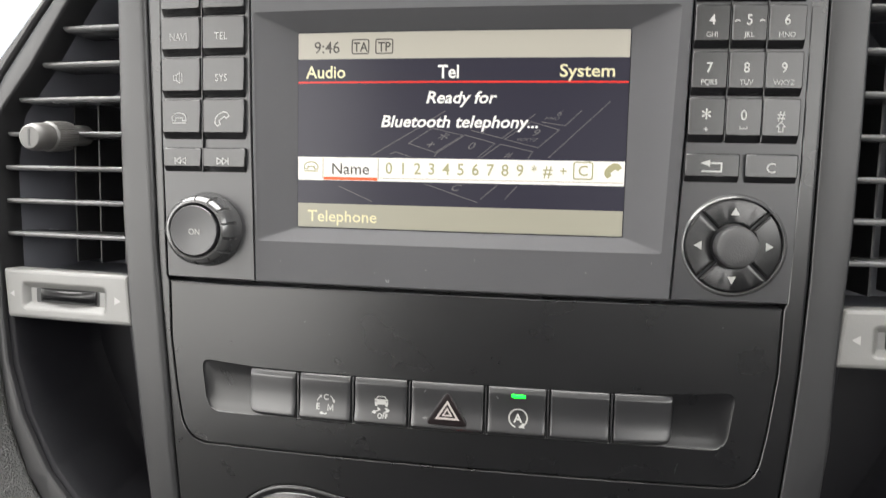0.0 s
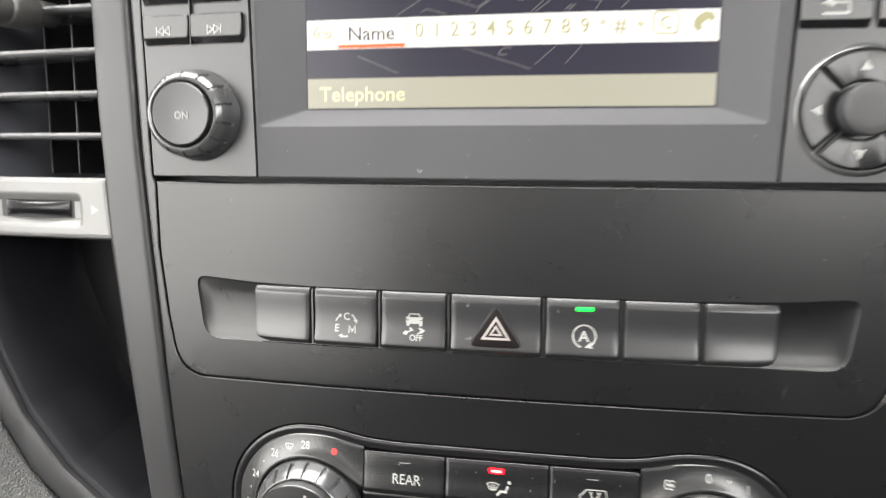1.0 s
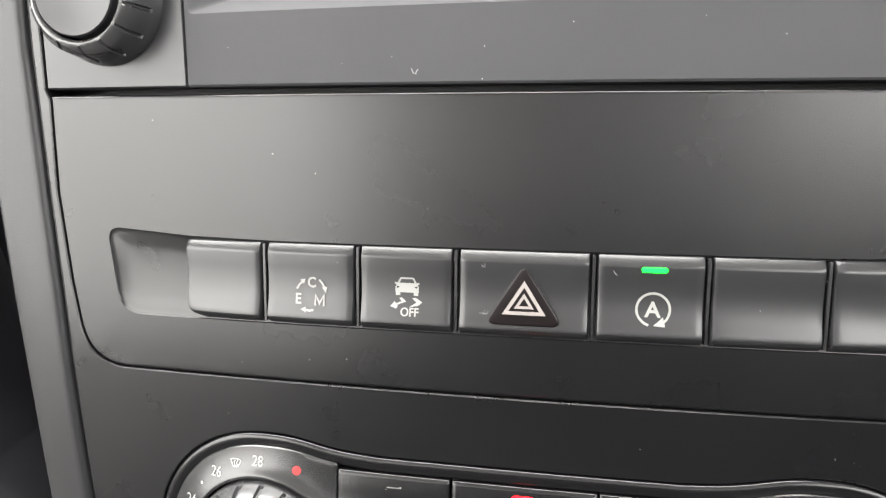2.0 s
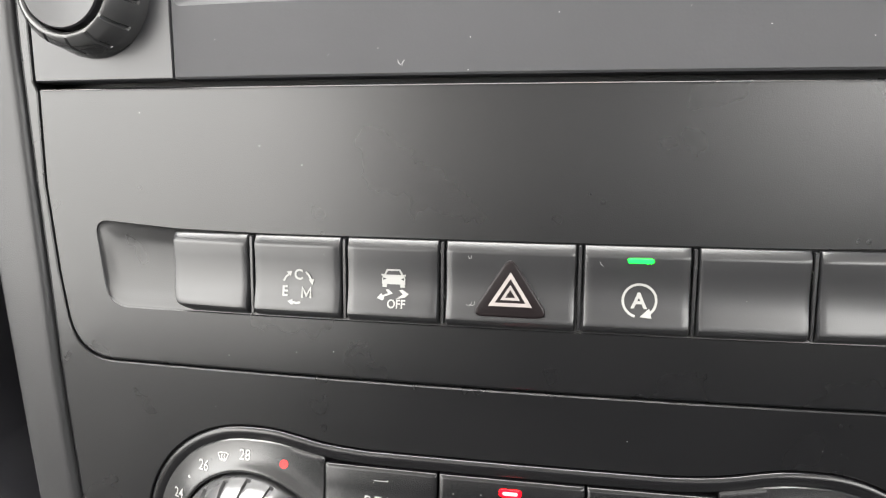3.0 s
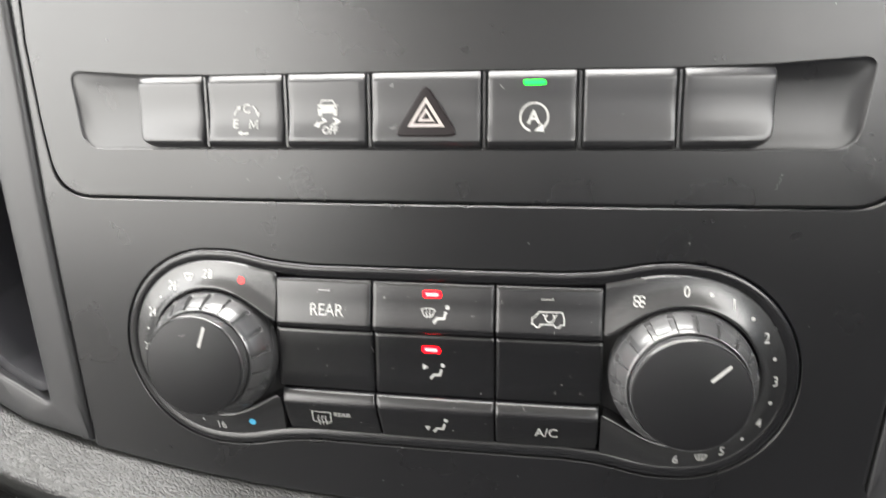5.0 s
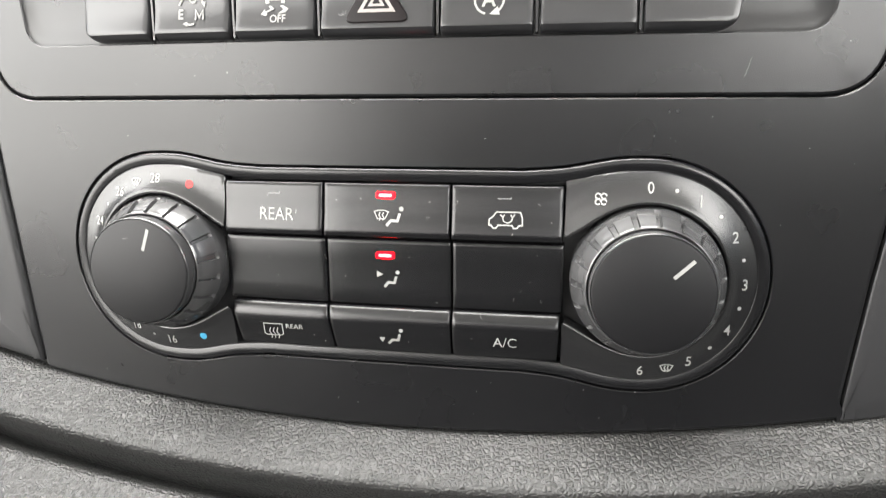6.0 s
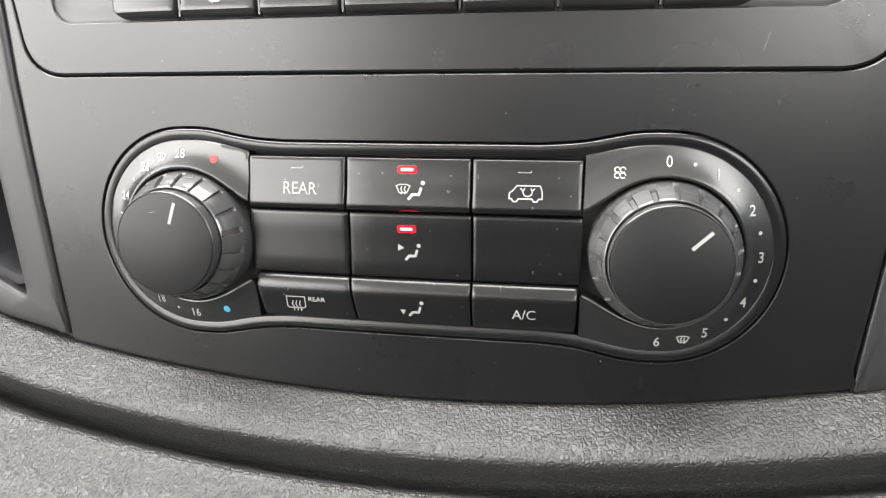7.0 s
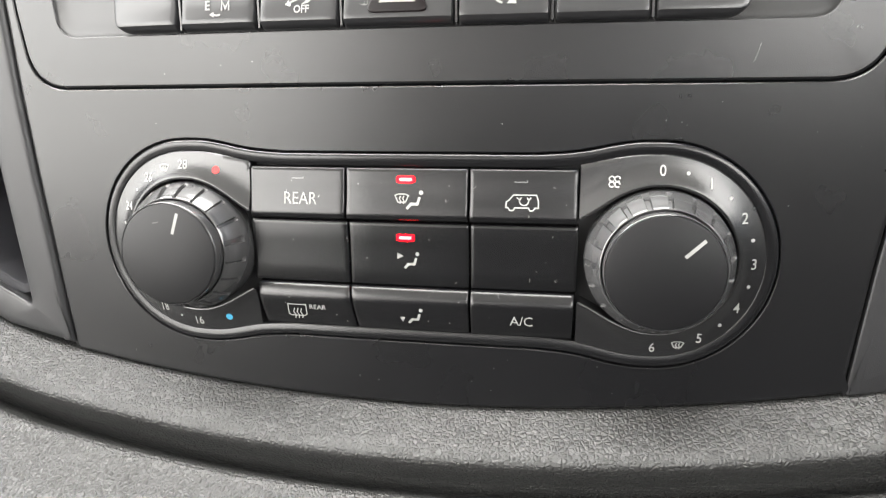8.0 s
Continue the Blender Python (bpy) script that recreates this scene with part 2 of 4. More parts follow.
# ---- outlines of the dashboard's face ----
EDGES = {-1: [(165, 132.2), (94, 130.0), (46, 128.2), (10, 125.6), (-14, 123.6), (-60, 120.6), (-98, 117.6), (-118, 115.8)],
         1: [(165, 131.6), (94, 131.6), (46, 131.2), (10, 129.8), (-10, 128.4), (-30, 126.7), (-53, 124.2), (-82, 120.6), (-101, 118.8), (-118, 117.2)]}


def edge_x(z, side):
    """How far the centre stack reaches to that side at the height z."""
    return float(np.interp(z, [e[0] for e in EDGES[side][::-1]], [e[1] for e in EDGES[side][::-1]]))


def lip_z(x):
    """The line at which the grained lower dashboard meets the stack."""
    return -127.4 + 0.00072 * (x + 5) ** 2


# ---- centre stack trim with the opening for the heater controls ----


def dumbbell(grow=0.0):
    """The outline of the heater controls: two round ends joined by a bar."""
    zc, c, r, top, low = -80.2, 66.5, 30.6 + grow, 27.0 + grow, 26.6 + grow
    pts = []

    def half(x, bar):
        a, k = math.sqrt(max(r * r - (c - abs(x)) ** 2, 0)), 5.0 * max(0.0, 1 - (abs(x) / c) ** 8)
        return 0.5 * (a + bar + math.sqrt((a - bar) ** 2 + k * k)) if abs(a - bar) < 40 else bar

    xs = [-c + 2 * c * k / 80 for k in range(81)]
    pts += [(x, zc - half(x, low)) for x in xs]
    pts += [(c + r * math.cos(a), zc + r * math.sin(a)) for a in np.linspace(-math.pi / 2, math.pi / 2, 40)[1:-1]]
    pts += [(x, zc + half(x, top)) for x in xs[::-1]]
    pts += [(-c + r * math.cos(a), zc + r * math.sin(a)) for a in np.linspace(math.pi / 2, 1.5 * math.pi, 40)[1:-1]]
    return pts


def stack_outline(gap=0.0):
    zs = [160, 130, 94, 70, 46, 28, 10, -2, -14, -36, -60, -80, -98, -110, -117]
    right = [(edge_x(z, 1) - gap, z) for z in zs]
    bottom = [(x, lip_z(x) + 0.5) for x in [116.9] + list(range(112, -113, -8)) + [-114.6]]
    left = [(gap - edge_x(z, -1), z) for z in zs[::-1]]
    return right + bottom + left


SWITCH_OUTLINE = rounded([(-122.4, 34.6), (122.4, 34.6), (122.0, 10), (119.4, -13), (115.6, -34.9), (-115.6, -34.9), (-119.4, -13), (-122.0, 10)], [0.5, 0.5, 20, 30, 17, 17, 30, 20], 8)
upper = rounded([(-123.0, 34.0), (-124.2, 36.5), (-125.7, 90), (-125.5, 156), (125.5, 156), (125.7, 90), (124.2, 36.5), (123.0, 34), (122.6, 10), (120.0, -13), (116.2, -35.5), (-116.2, -35.5), (-120.0, -13), (-122.6, 10)],
                [2, 2, 30, 1, 1, 30, 2, 2, 20, 30, 17, 17, 30, 20], 8)
stack = solid("centre_stack_trim", stack_outline(0.5), [(0, -6), (0, -0.6), (0.4, 0.0), (1.2, 0.3)], PANEL,
              holes=[(upper, [(0, 0.3), (0.3, 0.04), (0.45, -0.5), (0.5, -7)], False), (dumbbell(0.7), [(0, 0.3), (0.25, 0.1), (0.4, -0.6), (0.45, -5)], False)], base=(0, -40))
tagged(stack, "satin black centre stack trim plate round the controls", "dashboard trim")

backing = solid("stack_backing", [(-140, -122), (140, -122), (140, 170), (-140, 170)], [(0, -14), (0, -9)], DARK, base=(0, 20))
tagged(backing, "black backing behind the seams of the stack", "dashboard", kind="structure")

# ---- radio with display ----
radio = thing("radio_unit", 0, 95, "black car radio with lit telephone display, keypad and dials", "car radio")
KEYPAD_SEAM = 84.0
for side, foot, middle, seam in ((-1, 123.4, 125.2, 83.0), (1, 124.6, 125.4, 81.8)):
    o = [(foot, 36.2), (middle, 92), (125.6, 156), (KEYPAD_SEAM + 1.2, 156), (KEYPAD_SEAM + 0.6, 100), (seam, 36.2)]
    solid("keypad_plate", rounded([(side * x, z) for x, z in o], 0.5, 2), [(0, -6), (0, -0.5), (0.4, 0.0)], RADIO, radio)

bezel = rounded([(-82.6, 36.2), (81.4, 36.2), (83.9, 100), (84.6, 156), (-84.6, 156), (-83.9, 100)], 0.5, 2)
opening = [(-81.6, 53.0), (77.6, 53.4), (80.6, 144.0), (-83.2, 144.0)]
inner = [(-66.2, 58.8), (63.8, 58.8), (63.8, 136.7), (-66.2, 136.7)]


def screen_recess():
    """The bezel: a plate whose middle falls back to the display in four slopes."""
    bm = bmesh.new()

    def ring(points, o):
        return [bm.verts.new((x, -o, z)) for x, z in points]

    def bridge(a, b):
        for i in range(len(a)):
            bm.faces.new((a[i - 1], a[i], b[i], b[i - 1]))

    outer = [ring(bezel, -6), ring(bezel, 0.1), ring(inset(bezel, 0.5), 0.6)]
    bridge(outer[0], outer[1])
    bridge(outer[1], outer[2])
    mouth = [ring(rounded(opening, 1.2, 3), 0.6), ring(rounded(inset(opening, 0.5), 1.2, 3), 0.3), ring(rounded(inner, 0.8, 3), -4.5)]
    bridge(mouth[0], mouth[1])
    bridge(mouth[1], mouth[2])
    rim = [bm.edges.get((r[i - 1], r[i])) for r in (outer[2], mouth[0]) for i in range(len(r))]
    bmesh.ops.triangle_fill(bm, edges=rim, use_beauty=True)
    return finish_bm("bezel", bm, LEDGE, radio, "black bezel with sloping sides", sharp=20)


screen_recess()
SO = -4.2
display = solid("display", rect(-66.0, 59.0, 63.6, 136.5, 0.6), [(0, -6), (0, SO - 0.1)], SCREENBLACK, radio, "lit telephone menu on a colour display")


def bar(name, x0, z0, x1, z1, o, mat, r=0.05):
    return solid(name, rect(x0, z0, x1, z1, r, 1), [(0, o)], mat, display)


bar("status_bar", -65.8, 126.1, 63.4, 136.3, SO, SCREENBEIGE)
bar("red_line", -65.8, 116.7, 63.4, 117.4, SO, SCREENRED)
bar("number_bar", -65.8, 78.2, 63.4, 87.5, SO, SCREENWHITE)
bar("footer_bar", -65.8, 59.2, 63.4, 68.8, SO, SCREENOLIVE)
bar("name_field", -54.8, 78.4, -32.4, 87.4, SO + 0.06, SCREENWHITE)
bar("name_field_line", -54.8, 78.4, -32.4, 79.6, SO + 0.12, SCREENORANGE)
bar("number_line", -31.6, 79.3, 63.2, 79.55, SO + 0.06, SCREENBEIGE)
bar("divider", -55.3, 78.5, -54.9, 87.3, SO + 0.12, SCREENBEIGE)
bar("divider", -32.2, 78.5, -31.8, 87.3, SO + 0.12, SCREENBEIGE)
TO = SO + 0.12
lettering("9:46", -53.7, 130.8, 4.7, TO, SCREENINK, display, bold=0.006, width=0.98)
for text, x in (("TA", -39.9), ("TP", -30.2)):
    lettering(text, x, 130.8, 3.7, TO, SCREENINK, display, bold=0.025, width=0.9)
    box = rect(x - 3.4, 128.1, x + 3.4, 133.5, 0.7, 3)
    strokes("text_box", [box + box[:1]], 0.5, TO, SCREENINK, display)
lettering("Audio", -62.4, 121.2, 4.9, TO, SCREENGOLD, display, align="LEFT", bold=0.022, width=1.0)
lettering("Tel", -4.4, 121.1, 5.1, TO, SCREENWHITE, display, bold=0.03, width=0.93)
lettering("System", 58.6, 121.4, 4.8, TO, SCREENGOLD, display, align="RIGHT", bold=0.022, width=1.1)
lettering("Ready for", 0.2, 111.3, 4.6, TO, SCREENWHITE, display, bold=0.03, slant=0.22, width=1.09)
lettering("Bluetooth telephony...", -0.4, 102.0, 4.6, TO, SCREENWHITE, display, bold=0.03, slant=0.22, width=1.09)
lettering("Name", -43.6, 83.1, 4.6, TO + 0.05, SCREENINK, display, bold=0.006, width=1.03)
for i, text in enumerate("0123456789*#+"):
    x = -27.6 + 5.75 * i if i < 10 else (29.5, 34.7, 40.6)[i - 10]
    lettering(text, x, 83.6, 4.6 if text not in "*+" else 3.8, TO, SCREENDIM, display, bold=0.012, width=0.95)
lettering("C", 48.0, 83.9, 4.0, TO, SCREENDIM, display, bold=0.012)
box = rect(44.5, 80.6, 51.5, 87.0, 0.9, 3)
strokes("text_box", [box + box[:1]], 0.5, TO, SCREENDIM, display)
lettering("Telephone", -61.6, 63.9, 4.7, TO, SCREENGOLD, display, align="LEFT", bold=0.018, width=1.05)


def receiver(x, z, s, turn, o, mat, parent, width=0.6, lifted=False, filled=False):
    """The sign of a telephone receiver."""
    c, q = math.cos(radians(turn)), math.sin(radians(turn))
    pts = [(-4, -1.6), (-4, 0.4), (-2.6, 1.9), (0, 2.4), (2.6, 1.9), (4, 0.4), (4, -1.6), (2.0, -1.6), (1.8, -0.2), (-1.8, -0.2), (-2.0, -1.6), (-4, -1.6)]
    pts = [(x + s * (c * a - q * b), z + s * (q * a + c * b)) for a, b in pts]
    lines = [pts]
    if not lifted:
        lines.append([(x - 4 * s, z - 2.7 * s), (x + 4 * s, z - 2.7 * s)])
    return strokes("receiver_sign", lines, width, o, mat, parent, fills=[pts[:4] + pts[8:11], pts[3:9]] if filled else [])


receiver(-60.2, 83.8, 0.72, 0, TO, SCREENDIM, display, 0.5)
receiver(58.8, 84.2, 0.78, 38, TO, SCREENDIM, display, 0.5, lifted=True, filled=True)
# the faint drawing of a telephone keypad behind the words
faint = [[(-35, 88.3), (-17.2, 98.6), (-5.5, 105.9)], [(-19.8, 93.3), (-10.4, 99.3), (1.6, 96.6), (-9.1, 89.9), (-19.8, 93.3)], [(-9.5, 88.2), (-8.5, 89.7), (2.6, 96.8), (14.2, 93.7), (7.6, 88)],
         [(8.9, 88), (16.4, 93.4), (28.8, 90.7), (27, 88.1)], [(17.9, 95.3), (27.8, 102), (38.5, 99.1), (30.7, 92.2), (17.9, 95.3)], [(4.7, 98.6), (16.8, 95.7), (29.4, 105)],
         [(31.6, 102), (40.6, 100.6), (46.7, 106.4)], [(34.7, 88.4), (57, 109.8)], [(-27.3, 89), (-25, 89.9), (-18.8, 88)], [(-48.3, 75.9), (-34.5, 70.1)], [(-13.4, 77.7), (-2, 74), (8.1, 70.7)],
         [(9.1, 72.1), (15.6, 77.7)], [(18.6, 72.3), (23.2, 77.4)]]
strokes("keypad_picture", faint, 0.3, SO + 0.03, SCREENLINE, display)
for text, x, z, size in (("*", -8.1, 95.3, 4.6), ("+", -12.1, 93.0, 3.2), ("0", 4.4, 92.7, 2.6), ("9", 29.0, 98.0, 2.6), ("WXYZ", 26.0, 95.3, 1.3), ("#", 18.9, 89.4, 2.2), ("6", 37.9, 105.4, 2.0), ("MNO", 35.4, 103.4, 1.1), ("C", -1.4, 76.4, 2.6)):
    lettering(text, x, z, size, SO + 0.03, SCREENLINE, display, slant=0.5, width=1.5)


def keycap(x0, z0, x1, z1, o=2.0, foot=2.5, mat=KEY):
    """A key whose lower edge slopes back to the plate."""
    top = rect(x0 + 0.35, z0 + 0.35, x1 - 0.35, z1 - 0.35, 0.5, 2)
    mid = rect(x0, z0, x1, z1, 0.6, 2)
    low = [(x, z - (foot if z < (z0 + z1) / 2 else -0.3)) for x, z in mid]
    return solid("key", None, None, mat, radio, loops=[(low, -2.0), (low, 0.1), (mid, o - 0.35), (top, o)], sharp=25)


KO = 2.14
LEFT_KEYS = [("", ""), ("NAVI", "TEL"), ("spk", "SYS"), ("hangup", "call")]
for row, (z1, z0) in enumerate(((158.9, 145.9), (142.7, 129.9), (126.5, 113.2), (109.8, 96.4))):
    for column, (x0, x1) in enumerate(((-123.9, -106.5), (-105.1, -86.9))):
        key, text, x, z = keycap(x0, z0, x1, z1), LEFT_KEYS[row][column], (x0 + x1) / 2 - 0.7, (z0 + z1) / 2 - (1.3 if row < 3 else 0.9)
        if text == "spk":
            strokes("speaker_sign", [[(x - 2.2, z - 1), (x - 1, z - 1), (x + 0.6, z - 2.2), (x + 0.6, z + 2.2), (x - 1, z + 1), (x - 2.2, z + 1), (x - 2.2, z - 1)], [(x + 1.6, z - 2), (x + 1.6, z + 2)], [(x - 1, z - 1), (x - 1, z + 1)]], 0.35, KO, DIMPRINT, key)
        elif text == "hangup":
            receiver(x, z + 0.3, 0.8, 0, KO, DIMPRINT, key, 0.4)
        elif text == "call":
            receiver(x, z, 0.85, 38, KO, PRINT, key, 0.4, lifted=True)
        elif text:
            lettering(text, x, z, 3.0, KO, PRINT if text in ("TEL", "SYS") else DIMPRINT, key, width=0.86)
for x0, x1, way in ((-123.7, -106.4, -1), (-105.4, -86.6, 1)):
    key, x, z = keycap(x0, 82.6, x1, 90.2, 1.8, 2.0), (x0 + x1) / 2 - 0.5, 85.0
    strokes("skip_sign", [[(x + way * a, z + 1.3), (x + way * (a + 2.2), z), (x + way * a, z - 1.3), (x + way * a, z + 1.3)] for a in (-2.4, 0)] + [[(x + way * 2.6, z + 1.4), (x + way * 2.6, z - 1.4)]], 0.34, 1.94, PRINT, key)
DIGITS = [[("4", "GHI"), ("5", "JKL"), ("6", "MNO")], [("7", "PQRS"), ("8", "TUV"), ("9", "WXYZ")], [("*", "+"), ("0", ""), ("#", "")]]
COLUMNS = ((85.5, 97.2), (98.1, 110.0), (110.7, 123.2))
for row, (z1, z0) in enumerate(((160.0, 147.2), (143.4, 130.7), (127.1, 114.0), (110.6, 97.2))):
    for column, (x0, x1) in enumerate(COLUMNS):
        x0 -= 0.3 * row if column == 0 else 0.1 * row
        key, x = keycap(x0, z0, x1, z1), (x0 + x1) / 2 - 0.1
        if not row:
            continue
        text, small = DIGITS[row - 1][column]
        lettering(text, x - 0.1, z0 + (7.5 if text != "*" else 6.5), 3.7 if text != "*" else 6.2, KO, PRINT, key, bold=0.012, width=0.9)
        if small:
            lettering(small, x, z0 + 2.3, 1.95 if small != "+" else 2.6, KO, PRINT, key, width=0.92)
        elif text == "0":
            strokes("space_sign", [[(x - 1.2, z0 + 3.4), (x - 1.2, z0 + 2.6), (x + 1.2, z0 + 2.6), (x + 1.2, z0 + 3.4)]], 0.4, KO, PRINT, key)
        else:
            strokes("shift_sign", [moved([(-0.7, -1.6), (0.7, -1.6), (0.7, 0.2), (1.5, 0.2), (0, 1.8), (-1.5, 0.2), (-0.7, 0.2), (-0.7, -1.6)], x, z0 + 3.2)], 0.34, KO, PRINT, key)
        if text == "5":
            strokes("finger_mark", [arc(x + s * 4.2, z0 + 6.4, 0.9, 20, 160, 5) for s in (-1, 1)], 0.4, KO, PRINT, key)
key = keycap(84.4, 82.4, 103.4, 90.6, 1.8, 2.0)
strokes("back_sign", [[(90.0, 84.3), (97.0, 84.3), (97.0, 87.3), (92.8, 87.3)]], 0.62, 1.94, PRINT, key, fills=[[(89.6, 87.3), (93.0, 86.1), (93.0, 88.5)]])
key = keycap(105.5, 82.4, 123.6, 90.7, 1.8, 2.0)
lettering("C", 114.3, 86.0, 3.7, 1.94, PRINT, key, bold=0.01)


for x, z0, z1 in ((-105.8, 80.4, 159.0), (97.55, 95.0, 159.0), (110.3, 95.0, 159.0)):
    solid("key_divider", rect(x - 0.22, z0, x + 0.22, z1, 0.2, 2), [(0, -2), (0, 1.1), (0.1, 1.25)], KEY, radio)


def grip_grooves(count, depth, width, first, last):
    """Carves count narrow grooves into the steps first to last of a turned grip."""
    def shape(a, j):
        if not first <= j <= last:
            return 0.0
        u = (a * count / (2 * math.pi)) % 1.0
        return depth if abs(u - 0.5) < width / 2 else 0.0
    return shape


def volume_knob(cx, cz):
    lean = (-0.06, 0.0)
    knob = lathe("volume_knob", cx, cz, [(15.4, -1), (15.4, 1.0), (15.1, 2.2), (14.8, 3.4), (14.75, 3.5), (14.4, 6.0), (14.0, 8.2), (13.6, 8.9), (12.6, 10.0), (12.0, 10.4), (11.4, 10.5), (11.0, 10.3), (10.7, 9.8), (10.6, 7)], GRIP, radio, "ribbed black volume knob", 240,
                 grip_grooves(14, 0.55, 0.10, 4, 8), cap=False, lean=lean)
    lathe("push_button", cx, cz, [(10.1, 8), (10.1, 10.9), (9.8, 11.3), (8.9, 11.2), (5, 10.6), (1, 10.4)], RADIO, knob, "dished round push button", 64, lean=lean)
    lettering("ON", cx - 0.6, cz - 0.4, 2.5, 10.75, PRINT, knob, width=0.95)
    return knob


volume_knob(-104.0, 56.9)


def direction_pad(cx, cz):
    pad = lathe("direction_pad", cx, cz, [(19.1, -2), (19.1, 0.0), (18.95, 0.3), (18.0, 1.5), (17.7, 1.75), (17.5, 1.7), (17.4, -1)], GRIP, radio, "round four-way control pad", 96, cap=False)
    for q in range(4):
        mid = 90 * q
        pts = [(cx + r * math.cos(radians(mid + a)), cz + r * math.sin(radians(mid + a))) for r, span in ((17.25, 43.2), (8.2, 41.5)) for a in (np.linspace(-span, span, 16) if r > 10 else np.linspace(span, -span, 10))]
        solid("pad_segment", pts, [(0, -1.5), (0, 1.2), (0.3, 1.6), (0.9, 1.75)], KEY, pad)
        a, r = radians(mid), 12.6
        tip = [(cx + math.cos(a) * (r + d) - math.sin(a) * w, cz + math.sin(a) * (r + d) + math.cos(a) * w) for d, w in ((1.5, 0), (-1.3, 1.6), (-1.3, -1.6))]
        strokes("arrow_sign", [], 1, 1.9, PRINT, pad, fills=[tip])
    stick = lathe("joystick", cx, cz, [(7.0, -1), (7.0, 2.0), (7.4, 4), (7.2, 6.0), (7.4, 7.2), (7.3, 7.9), (7.0, 8.4), (6.3, 8.7), (4, 8.9), (1, 8.95)], STICK, pad, "rounded black joystick", 64)
    return pad


direction_pad(102.9, 57.3)

# ---- switch panel ----
switches = thing("switch_panel", 0, 0, "black switch panel with a row of seven push switches", "switch panel")
recess = rounded([(-107.6, 1.9), (-84, 0.3), (-60, -0.2), (60, -0.2), (84, 0.3), (107.6, 1.9), (104.8, -20.6), (-104.8, -20.6)], [3.2, 9, 9, 9, 9, 3.2, 6.5, 6.5], 8)


def within(x, z):
    """How far a point lies inside the outline of the trough (outside: minus)."""
    best, inside, n = 1e9, False, len(recess)
    for i in range(n):
        (ax, az), (bx, bz) = recess[i - 1], recess[i]
        ux, uz = bx - ax, bz - az
        t = max(0.0, min(1.0, ((x - ax) * ux + (z - az) * uz) / max(ux * ux + uz * uz, 1e-9)))
        best = min(best, math.hypot(x - ax - t * ux, z - az - t * uz))
        if (az > z) != (bz > z) and x < (bx - ax) * (z - az) / (bz - az) + ax:
            inside = not inside
    return best if inside else -best


def scoop():
    """The trough behind the switches: steep at the top and the ends, running out softly below."""
    def rise(v):
        v = max(0.0, min(1.0, v))
        return v * (2 - v)

    xs = sorted({s * (108.4 - 0.45 * k) for s in (-1, 1) for k in range(58)} | {float(x) for x in range(-80, 81, 16)})
    zs = [2.8 - 0.45 * k for k in range(54)]
    verts = []
    for x in xs:
        for z in zs:
            d, end = within(x, z), 107.4 - 0.117 * (1.9 - z) - abs(x)
            k = max(0.0, min(1.0, (1.9 - z) / 22.3))
            depth = 0.25 * rise(d / 1.2) + 1.05 * rise(d / 5.0) * 4 * k * (1 - k) * (0.45 + 0.55 * rise(end / 10.0)) if d > 0 else 0.0
            verts.append((x, z, 0.16 - depth))
    n = len(zs)
    faces = [(i * n + j, i * n + j + 1, (i + 1) * n + j + 1, (i + 1) * n + j) for i in range(len(xs) - 1) for j in range(n - 1)]
    return finish("trough", verts, faces, PANEL, switches, "shallow trough behind the switches", sharp=80)


scoop()
solid("face_plate", SWITCH_OUTLINE, [(0, -6), (0, -0.6), (0.35, 0.05), (0.9, 0.4)], PANEL, switches, "satin black face plate",
      holes=[(recess, [(0, 0.4), (0.1, 0.32), (0.25, 0.1)], False)])
SPANS = [(-85.1, -64.2), (-62.6, -40.6), (-39.1, -17.3), (-15.7, 13.3), (14.8, 37.4), (38.9, 61.4), (62.9, 84.8)]
PROFILE = [(-0.55, -8), (-0.55, 0.55), (-0.62, 0.8), (-0.8, 1.0), (-2.2, 1.78), (-2.45, 1.89), (-2.75, 1.96), (-3.2, 1.97), (-6, 1.76), (-9, 1.68), (-12, 1.8), (-14.5, 2.2), (-16.8, 2.8), (-17.7, 3.0), (-18.1, 2.98), (-18.7, 2.6), (-19.4, 1.8), (-19.9, 1.0), (-20.1, 0.2), (-20.1, -6)]


def switch_face(x, z):
    return float(np.interp(-z, [-p[0] for p in PROFILE[1:-1]], [p[1] for p in PROFILE[1:-1]]))


